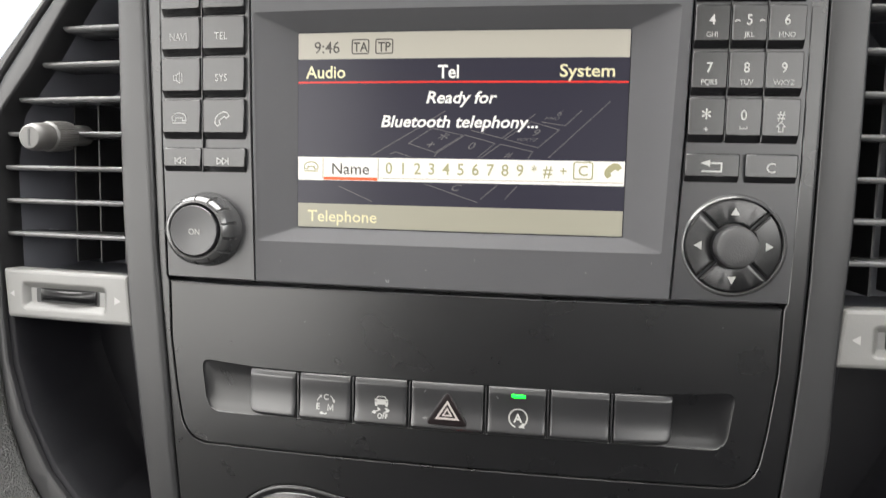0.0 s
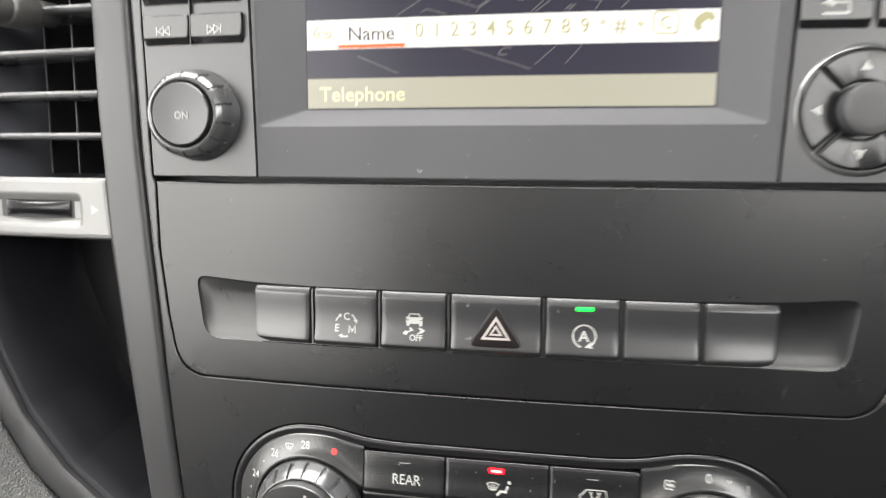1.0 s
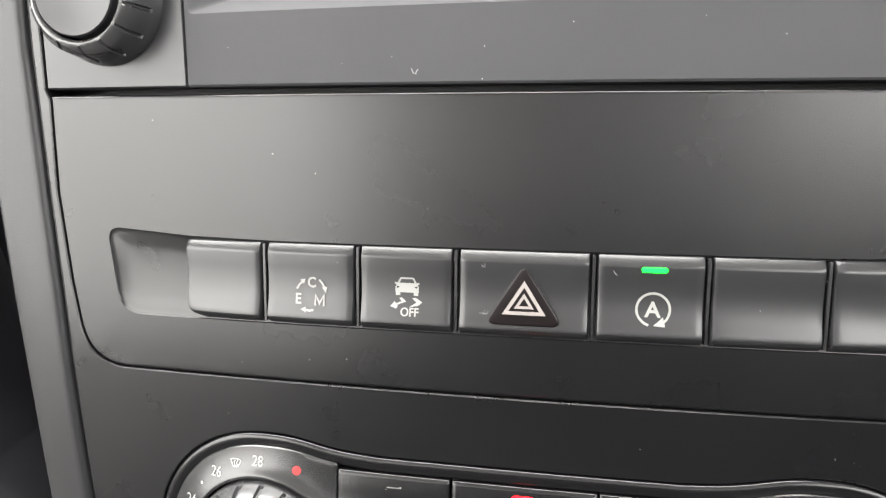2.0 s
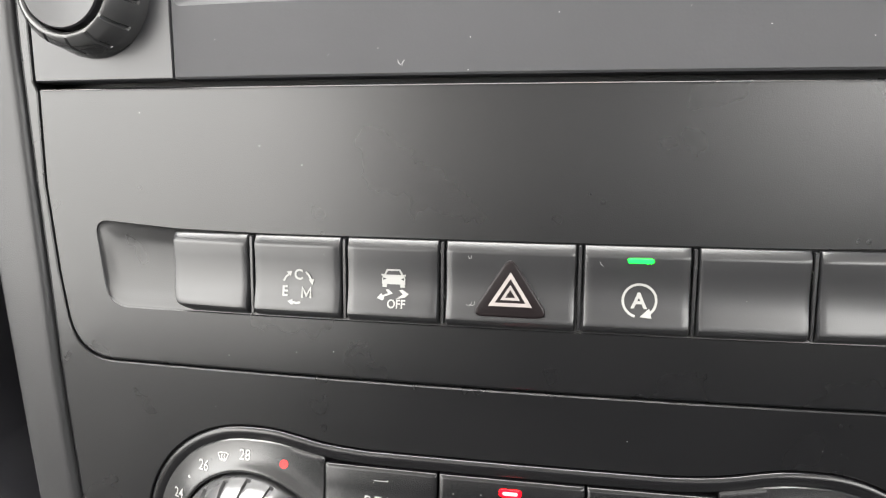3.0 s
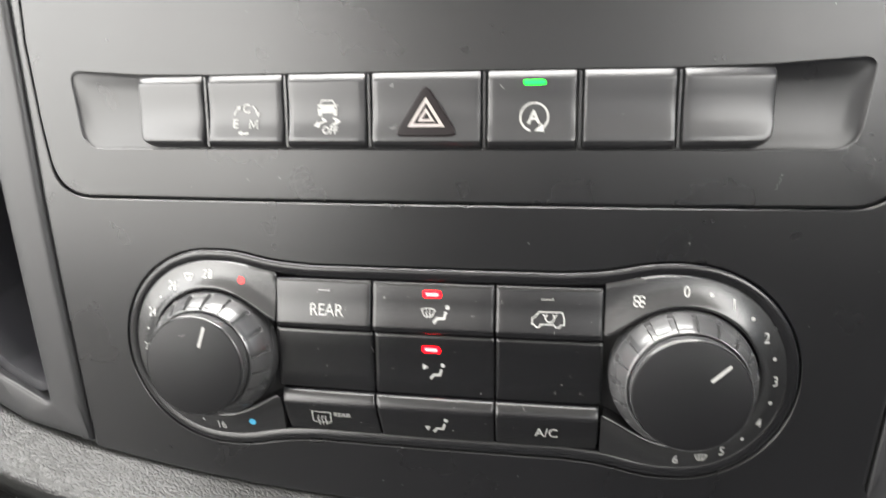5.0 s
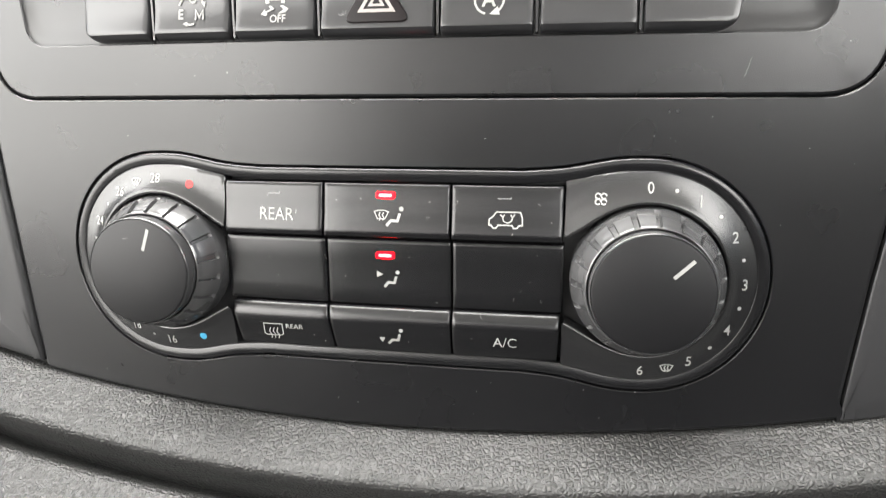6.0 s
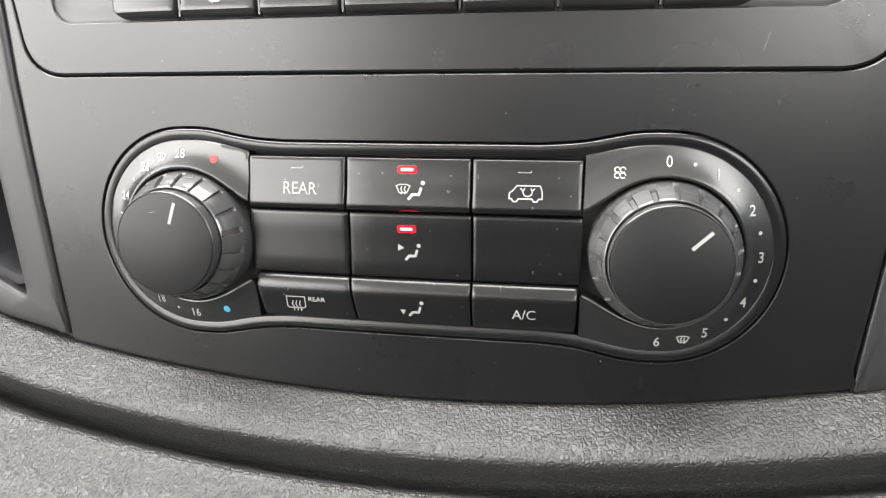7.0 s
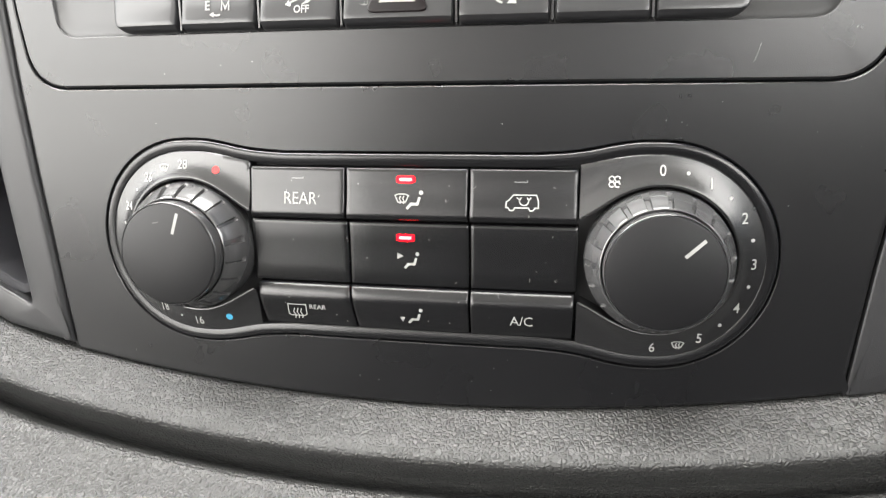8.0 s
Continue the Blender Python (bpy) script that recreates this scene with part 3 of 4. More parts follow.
def push_switch(x0, x1, first, last):
    """A dished switch; the outer ones have a rounded lower corner and fall away outwards."""
    near, far = [0, 0.1, 0.35, 0.9, 2, 4, 6, 8], [8, 6, 4, 2, 0.9, 0.35, 0.1, 0]
    if first:
        near[1:4] = [0.2, 0.5, 1.0]
    if last:
        far[-4:-1] = [1.0, 0.5, 0.2]
    cols = [x0 + d for d in near] + [x1 - d for d in far]
    verts, faces = [], []
    for i, x in enumerate(cols):
        e = min(i, len(cols) - 1 - i)
        drop = (1.2, 0.6, 0.2, 0.04, 0, 0, 0, 0)[e]
        for z, o in PROFILE:
            px = x
            if (first and i < 8) or (last and i > 7):
                edge, inwards = (x0, 1) if first else (x1, -1)
                low, high = max(0.0, -z - 14.6), max(0.0, z + 1.1)
                bend = 5.6 - math.sqrt(max(0.0, 5.6 ** 2 - low ** 2)) + 0.6 - math.sqrt(max(0.0, 0.36 - high ** 2))
                px += inwards * min(bend, 4.6) * max(0.0, 1 - abs(x - edge) / 8.0)
            if first or last:
                bow = ((x1 - x) if first else (x - x0)) / (x1 - x0)
                o = o - 1.0 * bow ** 2 if o > 0.5 else o
            verts.append((px, z, o - drop if o > -5 else o))
    n = len(PROFILE)
    for i in range(len(cols) - 1):
        for j in range(n - 1):
            faces.append((i * n + j, i * n + j + 1, (i + 1) * n + j + 1, (i + 1) * n + j))
    faces += [tuple(range(n)), tuple(range((len(cols) - 1) * n, len(cols) * n))]
    return finish("push_switch", verts, faces, SWITCH, switches, sharp=27)


def raised(d):
    return lambda x, z: switch_face(x, z) + d


row = [push_switch(a, b, i == 0, i == 6) for i, (a, b) in enumerate(SPANS)]
for (_, a), (b, _) in zip(SPANS, SPANS[1:]):
    m = (a + b) / 2
    solid("divider", rect(m - 0.38, -19.7, m + 0.38, -0.8, 0.3, 3), [(0, -8), (0, 1.25), (0.1, 1.45)], SWITCH, switches)
# drive mode sign
s = row[1]
s["label"] = "drive mode switch with white letters"
for text, x, z in (("C", -51.0, -9.4), ("E", -54.4, -13.4)):
    lettering(text, x, z, 2.5, raised(0.30), PRINT, s, bold=0.035, width=0.92)
strokes("letter_m", [moved([(-1.05, -1.25), (-1.05, 1.25), (0, -0.7), (1.05, 1.25), (1.05, -1.25)], -49.0, -13.7)], 0.5, raised(0.30), PRINT, s)
strokes("turn_arrows", [[(-54.8, -11.2), (-54.2, -10.2), (-53.4, -9.4)], [(-49.2, -8.8), (-48.4, -9.6), (-47.8, -10.8)], [(-50.4, -16.0), (-51.4, -16.2), (-52.6, -16.0)]], 0.5, raised(0.30), PRINT, s,
        fills=[[(-54.0, -8.9), (-52.6, -8.7), (-53.0, -10.0)], [(-48.5, -10.6), (-47.1, -10.4), (-47.5, -11.9)], [(-52.4, -15.3), (-52.3, -16.7), (-53.7, -15.9)]])
# stability sign
s = row[2]
s["label"] = "traction control switch with a white car sign"
cx = -27.75
strokes("car_sign", [moved([(-2.15, -1.5), (-1.45, -0.2), (1.45, -0.2), (2.15, -1.5), (-2.15, -1.5)], cx, -7.3), moved([(-2.9, -1.35), (-2.2, -1.5)], cx, -7.3), moved([(2.9, -1.35), (2.2, -1.5)], cx, -7.3)], 0.4, raised(0.30), PRINT, s,
        fills=[moved([(-2.5, -1.6), (2.5, -1.6), (2.75, -2.2), (2.75, -3.5), (-2.75, -3.5), (-2.75, -2.2)], cx, -7.3), moved([(-2.65, -3.5), (-1.6, -3.5), (-1.6, -4.2), (-2.65, -4.2)], cx, -7.3), moved([(1.6, -3.5), (2.65, -3.5), (2.65, -4.2), (1.6, -4.2)], cx, -7.3),
               [(-29.6, -12.1), (-28.9, -12.0), (-27.9, -12.9), (-29.9, -13.7), (-30.0, -14.3), (-30.3, -14.6), (-31.7, -14.1), (-30.6, -12.9), (-30.4, -13.4), (-29.0, -12.9)],
               [(-26.5, -12.1), (-25.6, -12.0), (-24.1, -12.9), (-25.0, -13.7), (-27.2, -14.2), (-25.5, -13.0)]])
strokes("car_lamps", [], 1, raised(0.36), DARK, s, fills=[moved([(sx * 1.7, -2.2), (sx * 2.5, -2.0), (sx * 2.4, -2.6)], cx, -7.3) for sx in (-1, 1)])
lettering("OFF", -27.05, -15.2, 2.0, raised(0.30), PRINT, s, bold=0.03, width=0.9)
# hazard triangle
s = row[3]
s["label"] = "hazard switch with a raised dark triangle"


def wedge(d):
    return lambda x, z: 2.0 + (z + 3.2) / -14.4 * 0.9 + d


# flat dark plate in place of the shaded gap round the triangle
solid("triangle_shade_plate", rounded([(-1.1, -2.8), (-10.25, -17.25), (8.35, -17.25)], 1.7, 5), [(0, raised(-0.3)), (0, raised(0.04))], DARK, s)
solid("hazard_triangle", rounded([(-1.1, -3.2), (-9.9, -17.0), (8.0, -17.0)], 1.6, 5), [(0, 0.0), (0, wedge(0.1)), (0.12, wedge(0.28)), (0.35, wedge(0.38)), (0.6, wedge(0.4))], HAZARD, s, "dark red hazard triangle")
for pts, width in (([(-0.9, -7.6), (-5.05, -14.1), (3.25, -14.1)], 0.8), ([(-0.9, -10.2), (-2.55, -12.8), (0.75, -12.8)], 0.6)):
    strokes("triangle_line", [pts + pts[:1]], width, wedge(0.48), TRIPRINT, s)
# start-stop switch
s = row[4]
s["label"] = "start-stop switch with a lit green lamp"
solid("indicator", rect(24.1, -4.05, 29.5, -3.0, 0.5, 4), [(0, raised(-0.3)), (0, raised(0.1)), (0.15, raised(0.30))], LEDGREEN, s, "lit green lamp")
solid("indicator_core", rect(24.7, -3.8, 28.9, -3.25, 0.25, 3), [(0, raised(0.05)), (0, raised(0.2))], GREENCORE, s)
lettering("A", 26.7, -12.0, 3.4, raised(0.30), PRINT, s, bold=0.035)
strokes("ring_arrow", [arc(26.8, -12.1, 3.5, -105, -412, 26)], 0.52, raised(0.30), PRINT, s, fills=[[(26.9, -15.6), (28.9, -13.7), (29.4, -15.8)]])

# ---- heater controls ----
heater = thing("heater_control_panel", 0, -80, "black heater control panel with two dials and nine buttons", "heater controls")
solid("rim", dumbbell(), [(-0.1, -4), (-0.1, -0.5), (0.0, -0.05), (0.3, 0.35), (0.75, 0.6), (1.3, 0.68), (2.0, 0.6), (2.8, 0.44), (3.3, 0.3), (3.5, 0.0), (3.6, -4)], GLOSS, heater, "glossy black rim", cap=False, sharp=60)
solid("base_plate", inset(dumbbell(), 3.0), [(0, -7), (0, -4.5)], DARK, heater)
DIALS = ((-66.4, -80.4), (66.8, -80.4))
SCALES = ((-65.5, -80.4), (66.8, -80.6))


def beside_well(x, z, cx, cz):
    """Distance from the well that holds a knob and runs on into the middle row of buttons (inside: minus)."""
    a = math.hypot(x - cx, z - cz) - 19.7
    b = max(abs(z + 81.1) - 9.7, abs(x) - abs(cx))
    h = max(9.0 - abs(a - b), 0.0) / 9.0
    return min(a, b) - h * h * 9.0 / 4


def dial_height(cx, cz):
    """Height of the scale ring: it sweeps up to a rounded edge beside the well, as the rows of buttons do."""
    def height(x, z):
        d = max(0.0, beside_well(x, z, cx, cz))
        return 0.2 + 3.7 * math.exp(-d / 4.0) - 0.9 * max(0.0, 1 - d) ** 2
    return height


def dial_ring(cx, cz):
    """The scale ring between the rim, the well of the knob and the buttons."""
    side, n = (1 if cx > 0 else -1), 200
    top, rim = dial_height(cx, cz), inset(dumbbell(), 3.2)

    def outside(x, z):
        crossed = False
        for (ax, az), (bx, bz) in zip(rim, rim[1:] + rim[:1]):
            if (az > z) != (bz > z) and x < (bx - ax) * (z - az) / (bz - az) + ax:
                crossed = not crossed
        return not crossed or abs(x) < 46.3

    def meet(test, low, high):
        for _ in range(22):
            mid = (low + high) / 2
            low, high = (low, mid) if test(mid) else (mid, high)
        return low

    bm, columns = bmesh.new(), []
    for k in range(n + 1):
        a = 2 * math.pi * k / n + (math.pi if side > 0 else 0.0)
        u, w = math.cos(a), math.sin(a)
        r1 = meet(lambda r: outside(cx + r * u, cz + r * w), 10.0, 36.0)
        r0 = meet(lambda r: beside_well(cx + r * u, cz + r * w, cx, cz) > 0, 10.0, r1) + 0.02
        if r1 - r0 < 0.3:
            columns.append(None)
            continue
        steps = [(r0, -4.0), (r0, 0.0)] + [(r0 + (r1 - r0) * f, 0.0) for f in (0.03, 0.07, 0.12, 0.2, 0.3, 0.42, 0.55, 0.7, 0.85, 0.97)] + [(r1, -0.25), (r1, -4.0)]
        columns.append([bm.verts.new((cx + r * u, -((top(cx + r * u, cz + r * w) if e > -3 else 0) + e), cz + r * w)) for r, e in steps])
    for a, b in zip(columns, columns[1:]):
        if a and b:
            for p in range(len(a) - 1):
                bm.faces.new((a[p], a[p + 1], b[p + 1], b[p]))
    return finish_bm("dial_ring", bm, SCALE, heater, "black scale ring with white figures", sharp=40)


rings = [dial_ring(*c) for c in DIALS]


def on_ring(which, degrees, r=24.0):
    cx, cz = SCALES[which]
    return cx + r * math.cos(radians(degrees)), cz + r * math.sin(radians(degrees))


def windscreen_sign(x, z, s, o, mat, parent, width=0.3):
    fan = [(-2, 0.9), (-1, 1.3), (1, 1.3), (2, 0.9), (1.1, -1.0), (-1.1, -1.0), (-2, 0.9)]
    waves = [[(a, -1.5), (a + 0.25, -0.7), (a - 0.2, 0), (a + 0.2, 0.8)] for a in (-0.5, 0.5)]
    return strokes("windscreen_sign", [moved(p, x, z, s) for p in [fan] + waves], width, o, mat, parent)


def dot(which, degrees, mat, r=0.55, name="dot"):
    x, z = on_ring(which, degrees)
    h = dial_height(*DIALS[which])
    return strokes(name, [], 1, lambda a, b: h(a, b) + 0.12, mat, rings[which], fills=[circle(x, z, r, 16)])


for which, marks in ((0, (("28", 94), ("26", 124), ("24", 152), ("22", 180), ("18", -123), ("16", -94))), (1, (("0", 90), ("1", 60), ("2", 30), ("3", 0), ("4", -30), ("5", -60), ("6", -90)))):
    h = dial_height(*DIALS[which])
    for text, degrees in marks:
        lettering(text, *on_ring(which, degrees), 2.9 if which else 2.7, lambda a, b, h=h: h(a, b) + 0.12, PRINT, rings[which], bold=0.012, width=0.86)
for degrees in (138, 166, 194, -138, -108):
    dot(0, degrees, PRINT, 0.4)
for degrees in (75, 45, 15, -15, -45):
    dot(1, degrees, PRINT, 0.5)
dot(0, 68.5, REDDOT, 1.1, "red_dot")
dot(0, -68.5, BLUEDOT, 1.05, "blue_dot")
windscreen_sign(*on_ring(0, 109), 0.75, lambda a, b: dial_height(*DIALS[0])(a, b) + 0.12, PRINT, rings[0])
windscreen_sign(*on_ring(1, -74), 0.8, lambda a, b: dial_height(*DIALS[1])(a, b) + 0.12, PRINT, rings[1])
x, z = on_ring(1, 119.5)
strokes("fan_sign", [[(x + a + 0.68 * math.cos(q), z + b + 0.68 * math.sin(q)) for q in np.linspace(0, 2 * math.pi, 9)[:-1]] for a, b in ((0.7, 0.7), (-0.7, 0.7), (-0.7, -0.7), (0.7, -0.7))], 0.34, lambda a, b: dial_height(*DIALS[1])(a, b) + 0.12, PRINT, rings[1])


def heater_knob(which, pointer, label):
    cx, cz = DIALS[which]
    lean = (0.05 if cx > 0 else -0.05, -0.043)
    grooves = grip_grooves(19, 1.0, 0.20, 4, 10)
    knob = lathe("heater_knob", cx, cz, [(19.0, -1), (19.0, 2.6), (18.9, 3.6), (18.7, 4.5), (18.65, 4.6), (18.2, 5.9), (17.7, 7.1), (17.1, 8.2), (16.4, 9.2), (16.2, 9.5), (15.95, 10.1), (15.65, 10.5), (15.4, 10.65), (15.2, 10.5), (15.1, 9.0)], GRIP, heater, label, 380, grooves, cap=False, sharp=40, lean=lean)
    lathe("cap", cx, cz, [(14.5, 9), (14.5, 13.5), (14.3, 13.8), (14.0, 13.9), (1, 13.9)], CAP, knob, "flat matt black cap", 96, lean=lean)
    lathe("cap_edge", cx, cz, [(14.85, 10.4), (14.85, 13.3), (14.78, 13.6), (14.62, 13.75), (14.5, 13.4)], GRIP, knob, "thin glossy edge", 96, cap=False, sharp=60, lean=lean)
    a, tx, tz = radians(pointer), cx + 14 * lean[0], cz + 14 * lean[1]
    line = [(tx + r * math.cos(a) - w * math.sin(a), tz + r * math.sin(a) + w * math.cos(a)) for r, w in ((6.2, -0.45), (12.4, -0.45), (12.4, 0.45), (6.2, 0.45))]
    verts = [(x, z, 14.02) for x, z in line]
    finish("pointer", verts, [(0, 1, 2, 3)], PRINT, knob, "white pointer line", rigid=(cx, cz))
    return knob


heater_knob(0, 71.5, "ribbed black temperature knob with white pointer")
heater_knob(1, 44, "ribbed black fan speed knob with white pointer")

ROW_PROFILES = (
    [(-56.9, -4), (-56.9, 0.2), (-57.2, 0.6), (-58.0, 0.85), (-62, 1.3), (-66, 2.0), (-69.2, 2.9), (-70.4, 3.0), (-71.1, 2.4), (-71.5, 0.5), (-71.5, -4)],
    [(-71.9, -4), (-71.9, 0.1), (-72.2, 0.5), (-73.2, 0.6), (-78, 0.5), (-85, 0.5), (-89.2, 0.6), (-90.1, 0.4), (-90.35, -0.2), (-90.35, -4)],
    [(-90.75, -4), (-90.75, 0.8), (-91.2, 1.4), (-92.0, 2.0), (-93.8, 2.6), (-95, 2.7), (-99, 2.0), (-102.6, 1.0), (-103.5, 0.6), (-103.9, 0.0), (-103.9, -4)],
)
COLS = ((-46.1, -17.75), (-17.3, 16.95), (17.4, 45.9))


def key_height(row, d=0.1):
    p = ROW_PROFILES[row]
    return lambda x, z: float(np.interp(-z, [-q[0] for q in p[1:-1]], [q[1] for q in p[1:-1]])) + d


def heater_button(row, column):
    x0, x1 = COLS[column]
    if row == 1 and column == 0:
        x0 = -47.2
    if row == 1 and column == 2:
        x1 = 46.4
    lean = (0.0, 0.0, 1.6)[row] if column != 2 else (0, 0, -0.5)[row]
    cols = [x0, x0 + 0.1, x0 + 0.4, x0 + 1.2, x1 - 1.2, x1 - 0.4, x1 - 0.1, x1]
    p, verts, faces = ROW_PROFILES[row], [], []
    for i, x in enumerate(cols):
        drop = (0.6, 0.22, 0.05, 0)[min(i, len(cols) - 1 - i)]
        for z, o in p:
            k = max(0.0, (p[0][0] - z) / 13.0)
            shift = lean * k if (column == 0 or (column == 1 and i < 4) or column == 2 and i > 3) else 0
            verts.append((x + shift, z, o - drop if o > -3 else o))
    n = len(p)
    for i in range(len(cols) - 1):
        for j in range(n - 1):
            faces.append((i * n + j, i * n + j + 1, (i + 1) * n + j + 1, (i + 1) * n + j))
    faces += [tuple(range(n)), tuple(range((len(cols) - 1) * n, len(cols) * n))]
    return finish("heater_button", verts, faces, KEY, heater, sharp=50)


keys = [[heater_button(r, c) for c in range(3)] for r in range(3)]


def lamp(row, x, z, parent):
    solid("indicator", rect(x - 2.6, z - 0.95, x + 2.6, z + 0.95, 0.8, 5), [(0, key_height(row, -0.3)), (0, key_height(row, 0.12)), (0.12, key_height(row, 0.3))], LEDRED, parent, "lit red lamp")
    solid("indicator_core", rect(x - 1.8, z - 0.42, x + 1.8, z + 0.42, 0.4, 3), [(0, key_height(row, 0.05)), (0, key_height(row, 0.36))], LEDCORE, parent)


def seated(x, z, s, o, mat, parent):
    """The sign of the air outlet beside a seat: a slanting backrest, a seat and a ball above."""
    return strokes("seat_sign", [moved([(1.5, 1.0), (0.9, -0.9), (-0.9, -0.9), (-2.0, -2.2)], x, z, s)], 0.75 * s, o, mat, parent, fills=[circle(x + 1.9 * s, z + 2.2 * s, 0.62 * s, 10)])


lettering("REAR", -30.9, -65.4, 3.5, key_height(0), PRINT, keys[0][0], bold=0.002, width=0.88)
lamp(0, -0.2, -59.9, keys[0][1])
windscreen_sign(-1.3, -65.1, 0.95, key_height(0), PRINT, keys[0][1], 0.32)
seated(2.2, -65.6, 1.0, key_height(0), PRINT, keys[0][1])
lamp(1, -0.9, -76.3, keys[1][1])
strokes("air_arrow", [], 1, key_height(1), PRINT, keys[1][1], fills=[[(-3.4, -80.6), (-1.6, -81.6), (-3.4, -82.5)]])
seated(0.6, -83.0, 0.95, key_height(1), PRINT, keys[1][1])
strokes("air_arrow", [], 1, key_height(2), PRINT, keys[2][1], fills=[[(-2.8, -99.2), (-1.2, -99.2), (-2.0, -100.8)]])
seated(1.6, -99.0, 0.95, key_height(2), PRINT, keys[2][1])
van = [(-4.8, -1.6), (-4.7, 0.2), (-3.9, 0.6), (-2.6, 2.2), (4.3, 2.2), (4.9, 0.4), (4.9, -1.6), (3.9, -1.6), (3.4, -2.4), (2.4, -2.4), (1.9, -1.6), (-2.1, -1.6), (-2.6, -2.4), (-3.6, -2.4), (-4.1, -1.6), (-4.8, -1.6)]
strokes("van_sign", [moved(p, 31.4, -65.5, 0.88) for p in (van, arc(0.6, 0.5, 1.4, 165, 375, 8), [(-1.6, 1.5), (-0.7, 0.7), (-0.2, 1.5)], [(1.5, 1.5), (2.0, 0.6), (2.7, 1.5)])], 0.36, key_height(0), PRINT, keys[0][2])
strokes("heated_window_sign", [moved([(-3.2, 1.9), (2.4, 1.9), (2.4, -1.2), (1.6, -1.7), (-2.6, -1.7), (-3.2, -1.2), (-3.2, 1.9)], -33.6, -99.0)] + [moved([(a, -2.7), (a + 0.3, -1.6), (a - 0.3, -0.5), (a + 0.2, 0.7)], -33.6, -99.0) for a in (-1.4, -0.3, 0.8)], 0.3, key_height(2), PRINT, keys[2][0])
lettering("REAR", -27.6, -97.6, 1.45, key_height(2), PRINT, keys[2][0], bold=0.01, width=1.1)
for x, z in ((-31.6, -60.0), (31.0, -60.2)):
    strokes("unlit_lamp", [[(x - 1.7, z), (x + 1.7, z), (x + 1.7, z + 0.45)]], 0.22, key_height(0), DIMPRINT, keys[0][0 if x < 0 else 2])
lettering("A/C", 31.7, -98.7, 2.9, key_height(2), PRINT, keys[2][2], width=0.98)

# ---- vents, storage pockets and their surrounds ----
SURROUND = [(158, 176), (179.2, 152.5), (189.7, 141.2), (198.6, 131.1), (207, 121.6), (214, 110), (218, 95), (219, 70), (217, 20), (215, -9), (211, -36), (202, -62), (189, -82), (168, -100), (142, -112.3)]
HOLLOW = [(145.4, 175), (145.4, 172), (152.5, 172), (169.8, 152), (190.5, 125.2), (209, 105), (213.5, 80), (211.5, 14), (209.2, -10), (202.4, -34), (190, -59), (171.5, -80), (150, -95.5), (130.6, -104.6), (134.4, -62), (138.8, -16), (142.0, 14), (144.8, 60), (145.4, 100)]


def wider(z):
    """How much further out the right hollow begins, fitted to the camera's view."""
    return float(np.interp(z, [-100, -62, -16, 14, 60], [1.5, 3.5, 3.4, 0.5, 0.0]))


def surround(side):
    word = "rounded black surround of an air vent and a storage pocket"
    inner_edge = [(edge_x(z, side), z) for z in (-117, -98, -80, -60, -36, -14, 0, 10, 28, 46, 70, 94, 130, 172)]
    outer = [(side * x, z) for x, z in SURROUND + inner_edge]
    hollow = [(side * (x + (wider(z) if side > 0 and x < 146 else 0)), z) for x, z in HOLLOW[1:]]
    outer = rounded(outer, [6] * len(SURROUND) + [1.0] + [6] * (len(inner_edge) - 1), 4)
    hollow = rounded(hollow, [3] + [12] * 6 + [12] * 4 + [8, 1.5] + [10] * 5, 4)
    unit = thing("vent_surround", side * 170, 20, word, "vent surround", "vent surrounds")
    solid("surround_moulding", outer, [(0, -8), (0.1, -2.0)] + ([(0.4, -0.4), (1.0, 0.35), (2.0, 0.75), (3.2, 0.9)] if side < 0 else [(0.15, 0.1), (0.4, 0.3), (0.8, 0.4), (3.2, 0.9)]), PILLAR, unit,
          holes=[(hollow, [(-1.3, 0.9), (-0.5, 0.65), (-0.1, 0.1), (0, -0.6), (0.2, -14)], False)], sharp=50)
    mouth = [(142.6, 15), (211.5, 15)] + HOLLOW[8:16]
    mouth = rounded([(side * x, z) for x, z in mouth], [1, 1, 12, 12, 12, 12, 12, 8, 2, 10], 4)
    deep = [(x - side * 6 * (abs(x) > 170), z + (6 if z < -20 else 0)) for x, z in inset(mouth, 3.6)]
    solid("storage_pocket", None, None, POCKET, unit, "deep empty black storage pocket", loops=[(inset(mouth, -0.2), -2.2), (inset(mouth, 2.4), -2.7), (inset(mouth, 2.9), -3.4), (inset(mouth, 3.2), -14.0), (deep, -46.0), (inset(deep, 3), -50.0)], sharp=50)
    return unit


for side in (-1, 1):
    surround(side)
    band = [(158.6, 176.6), (179.9, 153.2), (190.4, 141.9), (199.3, 131.8), (207.7, 122.3), (214.8, 110.5), (222, 115), (213, 125.5), (206.5, 131.9), (194.8, 143.5), (185.2, 153.3), (165, 178)]
    strip = solid("dashboard_trim", rounded([(side * x, z) for x, z in band], 2.5, 3), [(0, -9), (0, -1.5), (0.5, -0.5), (1.5, 0.2)], PILLAR, base=(side * 195, 140))
    tagged(strip, "narrow grey trim strip beside the air vent", "dashboard trim", kind="structure")


def triangle(x, z, s, way):
    return [(x + way * s, z), (x - way * s * 0.7, z + s * 0.95), (x - way * s * 0.7, z - s * 0.95)]


